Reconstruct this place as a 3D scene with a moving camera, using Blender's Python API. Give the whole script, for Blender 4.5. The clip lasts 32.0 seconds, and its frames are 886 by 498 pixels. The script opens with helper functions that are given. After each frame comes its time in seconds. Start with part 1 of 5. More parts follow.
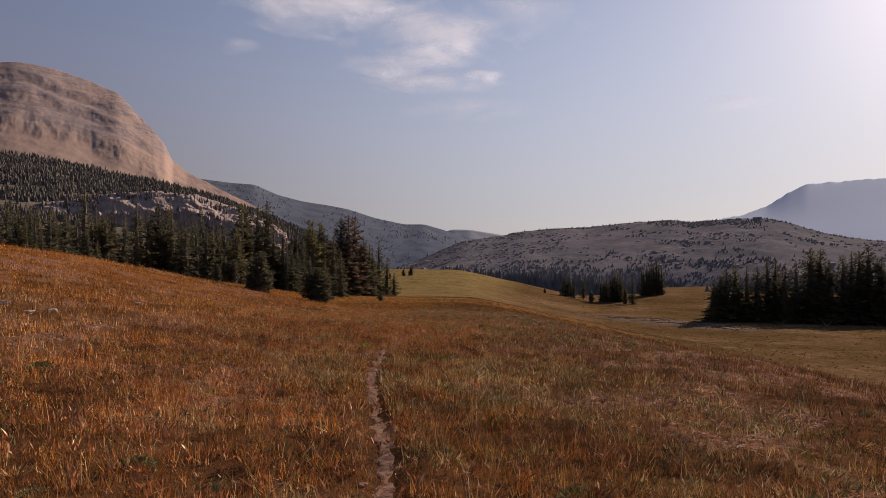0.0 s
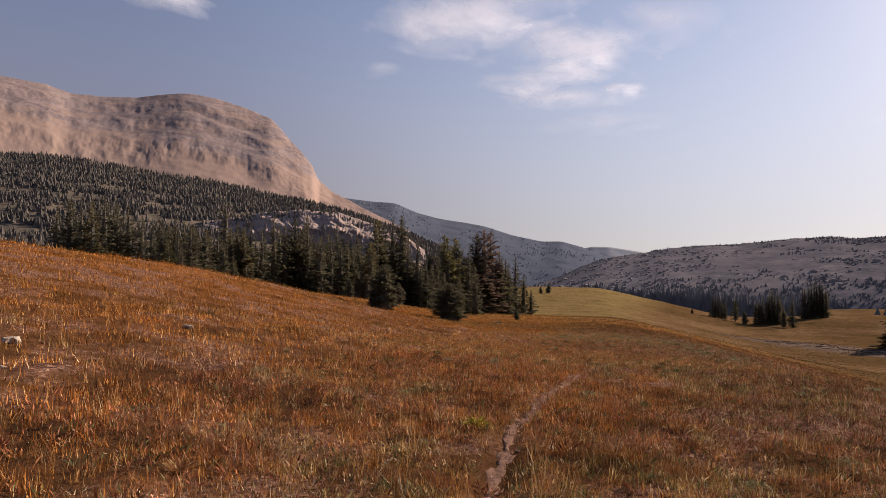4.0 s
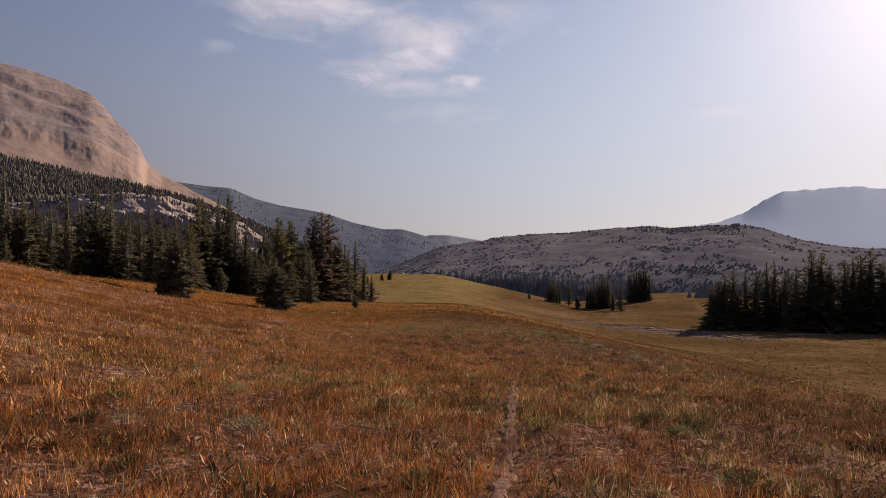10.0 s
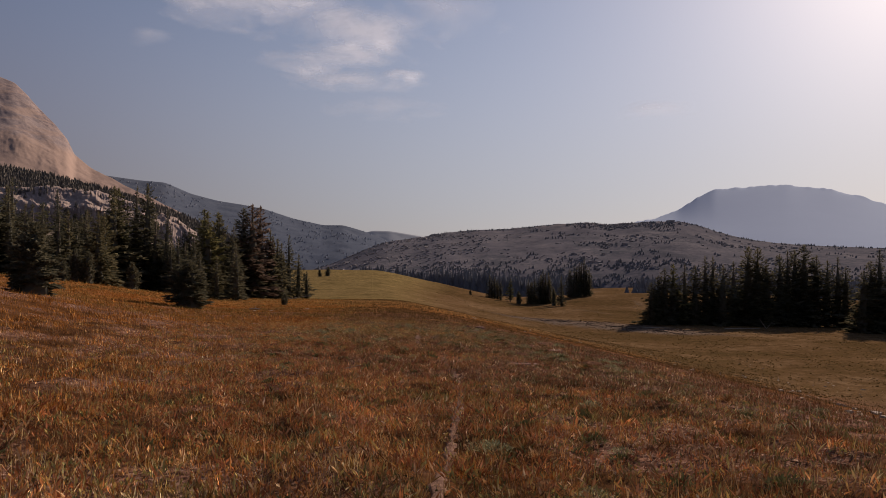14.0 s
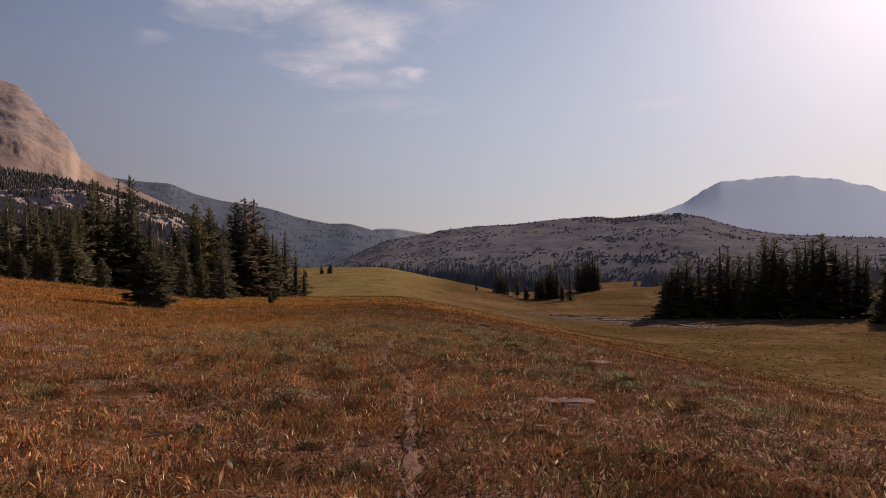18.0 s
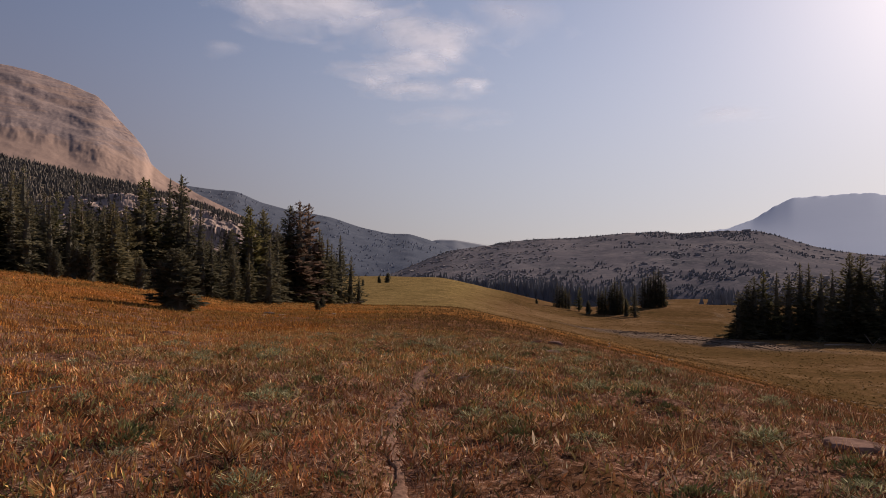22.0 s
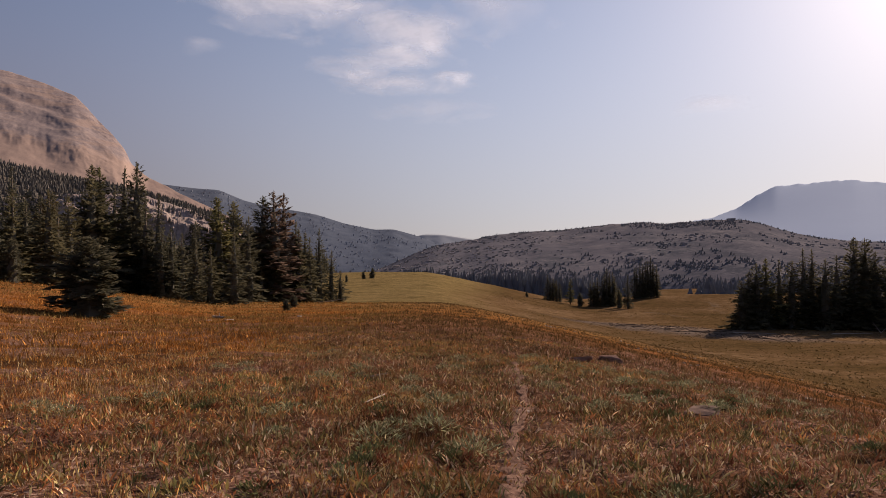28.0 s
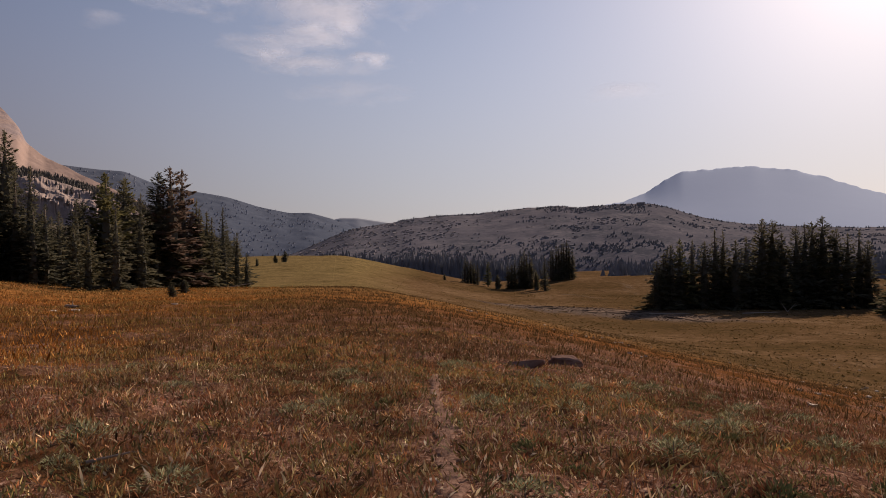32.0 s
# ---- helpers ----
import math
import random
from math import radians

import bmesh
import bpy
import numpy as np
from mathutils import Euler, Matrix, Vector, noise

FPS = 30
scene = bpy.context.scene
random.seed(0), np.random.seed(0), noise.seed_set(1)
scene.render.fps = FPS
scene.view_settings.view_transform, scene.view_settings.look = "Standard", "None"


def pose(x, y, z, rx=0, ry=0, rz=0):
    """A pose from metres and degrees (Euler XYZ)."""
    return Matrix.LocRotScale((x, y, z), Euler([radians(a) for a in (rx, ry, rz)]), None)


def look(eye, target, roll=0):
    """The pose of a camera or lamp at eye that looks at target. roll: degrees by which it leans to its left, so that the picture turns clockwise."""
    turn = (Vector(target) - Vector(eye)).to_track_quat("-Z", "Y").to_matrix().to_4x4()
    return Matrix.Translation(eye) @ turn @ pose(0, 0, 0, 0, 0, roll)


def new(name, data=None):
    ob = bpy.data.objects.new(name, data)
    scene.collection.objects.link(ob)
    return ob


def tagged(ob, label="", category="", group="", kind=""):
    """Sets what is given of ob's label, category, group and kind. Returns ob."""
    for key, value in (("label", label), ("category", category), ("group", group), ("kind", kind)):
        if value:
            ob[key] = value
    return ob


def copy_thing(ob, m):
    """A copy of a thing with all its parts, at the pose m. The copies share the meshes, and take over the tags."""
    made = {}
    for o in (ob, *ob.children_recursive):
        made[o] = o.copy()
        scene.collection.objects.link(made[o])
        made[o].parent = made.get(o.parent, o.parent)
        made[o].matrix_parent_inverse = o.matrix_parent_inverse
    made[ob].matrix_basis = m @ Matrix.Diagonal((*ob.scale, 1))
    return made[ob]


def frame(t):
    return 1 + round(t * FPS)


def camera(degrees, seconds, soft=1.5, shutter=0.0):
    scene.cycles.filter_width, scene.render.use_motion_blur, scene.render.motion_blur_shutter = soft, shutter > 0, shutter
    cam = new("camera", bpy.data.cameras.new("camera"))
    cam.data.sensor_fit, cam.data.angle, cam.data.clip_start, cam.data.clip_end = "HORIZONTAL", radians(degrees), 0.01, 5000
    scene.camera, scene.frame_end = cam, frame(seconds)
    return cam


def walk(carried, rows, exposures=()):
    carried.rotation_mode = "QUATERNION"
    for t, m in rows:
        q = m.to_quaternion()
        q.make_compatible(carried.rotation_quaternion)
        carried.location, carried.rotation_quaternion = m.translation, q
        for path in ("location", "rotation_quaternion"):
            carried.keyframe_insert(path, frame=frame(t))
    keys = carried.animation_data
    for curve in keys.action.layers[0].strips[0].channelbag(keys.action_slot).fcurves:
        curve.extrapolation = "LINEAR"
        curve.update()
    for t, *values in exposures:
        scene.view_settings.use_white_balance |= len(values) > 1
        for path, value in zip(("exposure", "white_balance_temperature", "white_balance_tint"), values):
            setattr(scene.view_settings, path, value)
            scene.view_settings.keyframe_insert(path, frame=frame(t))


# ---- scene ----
# rows: seconds, eye x y z, yaw to the left of +y, pitch up, roll
PATH = [
    (0, -0.272, 4.337, -0.000, 0.67, 0.65, 0.20),
    (0.5, -0.272, 5.168, -0.019, 2.61, 0.59, -0.27),
    (1, -0.308, 6.046, -0.035, 5.28, 0.78, -0.49),
    (1.5, -0.415, 6.973, -0.046, 7.41, 1.15, -1.17),
    (2, -0.514, 7.904, -0.061, 8.24, 1.41, -1.77),
    (2.5, -0.579, 8.845, -0.086, 9.00, 1.72, -1.97),
    (4.5, -0.990, 12.809, -0.235, 11.44, 1.95, 1.13),
    (5, -1.119, 13.857, -0.275, 8.78, 2.15, 1.35),
    (5.5, -1.227, 14.932, -0.319, 6.62, 2.17, 1.51),
    (6, -1.338, 15.949, -0.380, 6.46, 2.05, 1.57),
    (6.5, -1.424, 16.916, -0.462, 6.39, 1.87, 1.19),
    (7, -1.466, 17.855, -0.558, 5.70, 1.73, 1.34),
    (7.5, -1.549, 18.898, -0.654, 5.02, 1.51, 0.64),
    (8, -1.563, 19.998, -0.737, 4.70, 1.33, 0.34),
    (8.5, -1.551, 21.001, -0.797, 4.38, 1.30, 0.38),
    (9, -1.574, 21.851, -0.833, 3.60, 1.09, -0.04),
    (9.5, -1.556, 22.600, -0.855, 1.41, 1.19, 0.35),
    (10, -1.529, 23.319, -0.870, -0.99, 1.08, 0.44),
    (10.5, -1.463, 24.019, -0.886, -2.31, 0.94, 0.77),
    (11, -1.403, 24.879, -0.903, -3.10, 0.73, 0.56),
    (11.5, -1.301, 25.819, -0.926, -3.64, 0.64, 0.36),
    (12, -1.162, 26.814, -0.964, -5.00, 0.58, 0.35),
    (12.5, -1.032, 27.805, -1.017, -6.09, 0.54, -0.06),
    (13, -0.851, 28.696, -1.092, -6.52, 0.64, 0.51),
    (13.5, -0.682, 29.612, -1.182, -6.00, 0.57, 0.28),
    (14, -0.583, 30.686, -1.282, -5.54, 0.82, 0.34),
    (14.5, -0.457, 31.890, -1.388, -5.07, 0.99, 0.15),
    (16.5, 0.704, 37.147, -1.831, -3.68, 0.91, -0.25),
    (17, 0.752, 38.331, -1.939, -3.65, 0.92, -0.55),
    (17.5, 0.859, 39.383, -2.030, -4.29, 0.84, -0.33),
    (18, 1.003, 40.400, -2.102, -5.08, 0.58, -0.55),
    (18.5, 1.185, 41.375, -2.160, -5.77, 0.55, 0.07),
    (19, 1.346, 42.415, -2.216, -5.14, 0.59, 0.31),
    (19.5, 1.386, 43.427, -2.282, -3.48, 0.72, 0.12),
    (20, 1.393, 44.575, -2.367, -1.91, 1.13, -0.24),
    (20.5, 1.438, 45.688, -2.474, -2.53, 1.32, -0.09),
    (21, 1.538, 46.777, -2.595, -2.67, 1.49, 0.41),
    (21.5, 1.522, 47.849, -2.678, -1.76, 1.50, 0.29),
    (22, 1.573, 48.868, -2.722, -0.45, 1.49, 0.79),
    (22.5, 1.530, 49.962, -2.778, 0.96, 1.22, 0.68),
    (23, 1.440, 51.132, -2.803, 2.00, 1.04, 0.21),
    (23.5, 1.381, 52.170, -2.828, 2.41, 1.10, 0.14),
    (24, 1.290, 53.117, -2.869, 3.21, 1.31, -0.44),
    (24.5, 1.259, 54.099, -2.919, 3.22, 1.58, -0.22),
    (26.5, 1.039, 58.790, -3.026, 1.70, 1.15, -0.57),
    (27, 1.116, 59.864, -3.066, -0.24, 0.97, -0.32),
    (27.5, 1.225, 60.956, -3.127, -2.33, 1.00, -0.38),
    (28, 1.315, 62.091, -3.205, -1.58, 1.10, -0.37),
    (28.5, 1.282, 63.138, -3.289, -0.87, 1.20, -1.05),
    (29, 1.337, 64.104, -3.348, -2.21, 0.66, -1.12),
    (29.5, 1.427, 65.050, -3.366, -4.75, 0.28, -1.12),
    (30, 1.566, 65.955, -3.370, -7.54, -0.19, -1.18),
    (30.5, 1.759, 66.797, -3.425, -8.49, -0.40, -0.61),
    (31, 1.941, 67.785, -3.509, -8.44, -0.57, -0.61),
    (31.5, 2.149, 68.865, -3.602, -8.31, -0.55, -0.41),
    (32, 2.265, 69.975, -3.686, -7.97, -0.22, -0.60),
]


def row_pose(x, y, z, yaw, pitch, roll):
    a, b = radians(yaw), radians(pitch)
    eye = Vector((x, y, z))
    ahead = Vector((-math.sin(a) * math.cos(b), math.cos(a) * math.cos(b), math.sin(b)))
    return look(eye, eye + ahead, roll)


cam = camera(62.0, 32.0, 0.8)
BASE = 0.54
EXPOSURES = [(t, BASE + e, k, tint) for t, e, k, tint in ((0, 0.0, 7120, 20), (2, 0.2, 7130, 21), (5, 0.33, 7080, 19), (7, 0.23, 7080, 19), (9, 0.15, 7080, 19), (10.5, 0.05, 7080, 19), (12, -0.08, 7080, 19), (14, -0.27, 7080, 19),
                                                          (17, -0.1, 7100, 20), (20, -0.1, 7100, 20), (23, 0.0, 7100, 20), (25, 0.1, 7100, 20), (27, 0.1, 7100, 20), (29, 0.05, 7100, 20), (30, 0.02, 7100, 20), (32, -0.1, 7100, 20))]
walk(cam, [(r[0], row_pose(*r[1:])) for r in PATH], EXPOSURES)

# ---------------------------------------------------------------- world, sun
SUN_AZ, SUN_EL = 41.0, 24.5          # degrees to the right of +y, above the horizon
world = bpy.data.worlds.new("sky")
scene.world = world
world.use_nodes = True
wn = world.node_tree
wn.nodes.clear()
sky = wn.nodes.new("ShaderNodeTexSky")
sky.sky_type = "NISHITA"
sky.sun_disc = False
sky.sun_elevation = radians(SUN_EL)
sky.sun_rotation = radians(SUN_AZ)
sky.altitude = 1200
sky.air_density = 0.9
sky.dust_density = 1.6
sky.ozone_density = 2.0
bg = wn.nodes.new("ShaderNodeBackground")
bg.inputs["Strength"].default_value = 0.068
wo = wn.nodes.new("ShaderNodeOutputWorld")
smoke = wn.nodes.new("ShaderNodeMix")          # even wildfire haze over the clear sky
smoke.data_type = "RGBA"
wtc = wn.nodes.new("ShaderNodeTexCoord")
wsep = wn.nodes.new("ShaderNodeSeparateXYZ")
wn.links.new(wtc.outputs["Generated"], wsep.inputs[0])
layer = wn.nodes.new("ShaderNodeMapRange")      # the haze is thickest at the horizon and thins upwards
layer.interpolation_type = "SMOOTHSTEP"
layer.inputs["From Min"].default_value, layer.inputs["From Max"].default_value = 0.0, 0.42
layer.inputs["To Min"].default_value, layer.inputs["To Max"].default_value = 0.82, 0.16
wn.links.new(wsep.outputs["Z"], layer.inputs["Value"])
wn.links.new(layer.outputs[0], smoke.inputs[0])
glow = wn.nodes.new("ShaderNodeVectorMath")      # haze scatters most light forward, towards the sun's side
glow.operation = "DOT_PRODUCT"
glow.inputs[1].default_value = (math.sin(radians(SUN_AZ)) * math.cos(radians(SUN_EL)), math.cos(radians(SUN_AZ)) * math.cos(radians(SUN_EL)), math.sin(radians(SUN_EL)))
wn.links.new(wtc.outputs["Generated"], glow.inputs[0])
lobe = wn.nodes.new("ShaderNodeMapRange")
lobe.interpolation_type = "SMOOTHSTEP"
lobe.inputs["From Min"].default_value, lobe.inputs["From Max"].default_value = 0.30, 0.98
wn.links.new(glow.outputs["Value"], lobe.inputs["Value"])
smoke_tone = wn.nodes.new("ShaderNodeMix")
smoke_tone.data_type = "RGBA"
smoke_tone.inputs[6].default_value = (1.78, 1.39, 1.50, 1)
smoke_tone.inputs[7].default_value = (4.62, 4.98, 5.7, 1)
wn.links.new(lobe.outputs[0], smoke_tone.inputs[0])
wn.links.new(smoke_tone.outputs[2], smoke.inputs[7])
wn.links.new(sky.outputs[0], smoke.inputs[6])
wn.links.new(smoke.outputs[2], bg.inputs["Color"])
wn.links.new(bg.outputs[0], wo.inputs["Surface"])

sun_data = bpy.data.lights.new("sun", "SUN")
sun_data.energy, sun_data.angle, sun_data.color = 4.8, radians(0.6), (1.0, 0.85, 0.68)
sun = new("sun", sun_data)
sa, se = radians(SUN_AZ), radians(SUN_EL)
toward = Vector((math.sin(sa) * math.cos(se), math.cos(sa) * math.cos(se), math.sin(se)))
sun.matrix_world = look(toward * 100, (0, 0, 0))


# ---------------------------------------------------------------- materials
def material(name, rough=0.9):
    m = bpy.data.materials.new(name)
    m.use_nodes = True
    nt = m.node_tree
    b = nt.nodes["Principled BSDF"]
    b.inputs["Roughness"].default_value = rough
    b.inputs["Specular IOR Level"].default_value = 0.0
    return m, nt, b


def node(nt, kind, **inputs):
    n = nt.nodes.new(kind)
    for k, v in inputs.items():
        n.inputs[k.replace("_", " ")].default_value = v
    return n


def noise_tex(nt, scale, detail=4.0, rough=0.55, vec=None, distort=0.0):
    n = node(nt, "ShaderNodeTexNoise", Scale=scale, Detail=detail, Roughness=rough, Distortion=distort)
    if vec is not None:
        nt.links.new(vec, n.inputs["Vector"])
    return n.outputs["Fac"]


def ramp(nt, fac, stops, constant=False):
    r = nt.nodes.new("ShaderNodeValToRGB")
    e = r.color_ramp.elements
    while len(e) < len(stops):
        e.new(0.5)
    for item, (pos, col) in zip(e, stops):
        item.position, item.color = pos, (*col, 1)
    if constant:
        r.color_ramp.interpolation = "CONSTANT"
    nt.links.new(fac, r.inputs["Fac"])
    return r.outputs["Color"]


def mix(nt, fac, a, b, blend="MIX"):
    m = nt.nodes.new("ShaderNodeMix")
    m.data_type, m.blend_type = "RGBA", blend
    for sock, v in ((m.inputs[0], fac), (m.inputs[6], a), (m.inputs[7], b)):
        if isinstance(v, (int, float)):
            sock.default_value = v
        elif isinstance(v, tuple):
            sock.default_value = (*v, 1)
        else:
            nt.links.new(v, sock)
    return m.outputs[2]


def place(nt, scale=(1, 1, 1), rot=(0, 0, 0)):
    tc = nt.nodes.new("ShaderNodeTexCoord")
    mp = nt.nodes.new("ShaderNodeMapping")
    mp.inputs["Scale"].default_value = scale
    mp.inputs["Rotation"].default_value = rot
    nt.links.new(tc.outputs["Object"], mp.inputs["Vector"])
    return mp.outputs["Vector"]


def bump(nt, b, height, strength, distance):
    n = node(nt, "ShaderNodeBump", Strength=strength, Distance=distance)
    nt.links.new(height, n.inputs["Height"])
    nt.links.new(n.outputs["Normal"], b.inputs["Normal"])


def island(nt):
    return nt.nodes.new("ShaderNodeNewGeometry").outputs["Random Per Island"]


def span(nt, value, lo, hi):
    r = nt.nodes.new("ShaderNodeMapRange")
    r.inputs["From Min"].default_value, r.inputs["From Max"].default_value = lo, hi
    nt.links.new(value, r.inputs["Value"])
    return r.outputs[0]


def mat_meadow():
    m, nt, b = material("meadow_ground", 0.95)
    v = place(nt)
    big = noise_tex(nt, 0.03, 3, 0.5, v)
    mid = noise_tex(nt, 0.45, 5, 0.65, v)
    fine = noise_tex(nt, 6.0, 6, 0.75, v)
    tuft = noise_tex(nt, 1.7, 6, 0.8, v)
    gold = ramp(nt, mid, [(0.3, (0.090, 0.038, 0.014)), (0.5, (0.200, 0.080, 0.024)), (0.7, (0.30, 0.120, 0.034))])
    olive = ramp(nt, mix(nt, 0.5, noise_tex(nt, 0.12, 7, 0.7, v), mid), [(0.36, (0.085, 0.064, 0.028)), (0.5, (0.172, 0.127, 0.057)), (0.64, (0.235, 0.172, 0.085))])
    hollow = ramp(nt, mix(nt, 0.62, big, noise_tex(nt, 0.3, 8, 0.8, v)), [(0.36, (0.044, 0.030, 0.015)), (0.45, (0.090, 0.058, 0.027)), (0.52, (0.116, 0.071, 0.037)), (0.60, (0.175, 0.116, 0.068))])
    tc = nt.nodes.new("ShaderNodeTexCoord")
    sep = nt.nodes.new("ShaderNodeSeparateXYZ")
    nt.links.new(tc.outputs["Object"], sep.inputs[0])
    grass = mix(nt, span(nt, sep.outputs["Y"], 120, 240), gold, olive)
    grass = mix(nt, span(nt, sep.outputs["Z"], -13.0, -19.0), grass, hollow)
    wash = ramp(nt, noise_tex(nt, 0.02, 7, 0.65, place(nt, (1, 0.35, 1), (0, 0, -0.9)), 0.8), [(0.60, (0, 0, 0)), (0.68, (0.7, 0.7, 0.7))])
    gravel = nt.nodes.new("ShaderNodeMath")
    gravel.operation = "MULTIPLY"
    nt.links.new(wash, gravel.inputs[0])
    nt.links.new(span(nt, sep.outputs["Z"], -22.0, -24.0), gravel.inputs[1])
    grass = mix(nt, gravel.outputs[0], grass, (0.16, 0.135, 0.115))
    across = nt.nodes.new("ShaderNodeVectorMath")      # stony stream bed along the hollow
    across.operation = "DOT_PRODUCT"
    across.inputs[1].default_value = (0.899, 0.438, 0)
    nt.links.new(tc.outputs["Object"], across.inputs[0])
    off = nt.nodes.new("ShaderNodeMath")
    off.operation = "SUBTRACT"
    off.inputs[1].default_value = 198.5
    nt.links.new(across.outputs["Value"], off.inputs[0])
    away = nt.nodes.new("ShaderNodeMath")
    away.operation = "ABSOLUTE"
    nt.links.new(off.outputs[0], away.inputs[0])
    ragged = nt.nodes.new("ShaderNodeMath")
    ragged.operation = "MULTIPLY_ADD"
    ragged.inputs[1].default_value = 22.0
    nt.links.new(noise_tex(nt, 0.09, 6, 0.65, v), ragged.inputs[0])
    nt.links.new(away.outputs[0], ragged.inputs[2])
    bed = span(nt, ragged.outputs[0], 26.0, 18.0)
    for lo, hi in ((240, 256), (342, 322)):
        times = nt.nodes.new("ShaderNodeMath")
        times.operation = "MULTIPLY"
        nt.links.new(bed, times.inputs[0])
        nt.links.new(span(nt, sep.outputs["Y"], lo, hi), times.inputs[1])
        bed = times.outputs[0]
    grass = mix(nt, bed, grass, ramp(nt, noise_tex(nt, 0.6, 8, 0.75, v), [(0.35, (0.075, 0.056, 0.044)), (0.65, (0.18, 0.14, 0.118))]))
    litter = node(nt, "ShaderNodeTexVoronoi", Scale=26.0)
    nt.links.new(v, litter.inputs["Vector"])
    soil = ramp(nt, mix(nt, 0.5, fine, litter.outputs["Color"]), [(0.3, (0.05, 0.026, 0.019)), (0.5, (0.135, 0.070, 0.050)), (0.62, (0.215, 0.122, 0.092)), (0.74, (0.34, 0.24, 0.19))])
    bare = ramp(nt, mix(nt, 0.35, mid, big), [(0.46, (0, 0, 0)), (0.54, (0.95, 0.95, 0.95))])
    near = span(nt, sep.outputs["Y"], 130, 95)
    aside = nt.nodes.new("ShaderNodeMath")
    aside.operation = "ABSOLUTE"
    nt.links.new(sep.outputs["X"], aside.inputs[0])
    thatch = nt.nodes.new("ShaderNodeMath")
    thatch.operation = "MULTIPLY"
    nt.links.new(near, thatch.inputs[0])
    nt.links.new(span(nt, aside.outputs[0], 26, 9), thatch.inputs[1])
    grass = mix(nt, thatch.outputs[0], grass, ramp(nt, mid, [(0.3, (0.048, 0.025, 0.014)), (0.7, (0.140, 0.066, 0.031))]))
    both = nt.nodes.new("ShaderNodeMath")
    both.operation = "MULTIPLY"
    nt.links.new(bare, both.inputs[0])
    nt.links.new(near, both.inputs[1])
    col = mix(nt, both.outputs[0], grass, soil)
    col = mix(nt, 0.75, col, ramp(nt, mix(nt, 0.5, fine, tuft), [(0.34, (0.22, 0.22, 0.25)), (0.5, (0.85, 0.85, 0.85)), (0.66, (1.7, 1.6, 1.4))]), "MULTIPLY")
    nt.links.new(col, b.inputs["Base Color"])
    bump(nt, b, mix(nt, 0.5, fine, tuft), 0.8, 0.12)
    return m


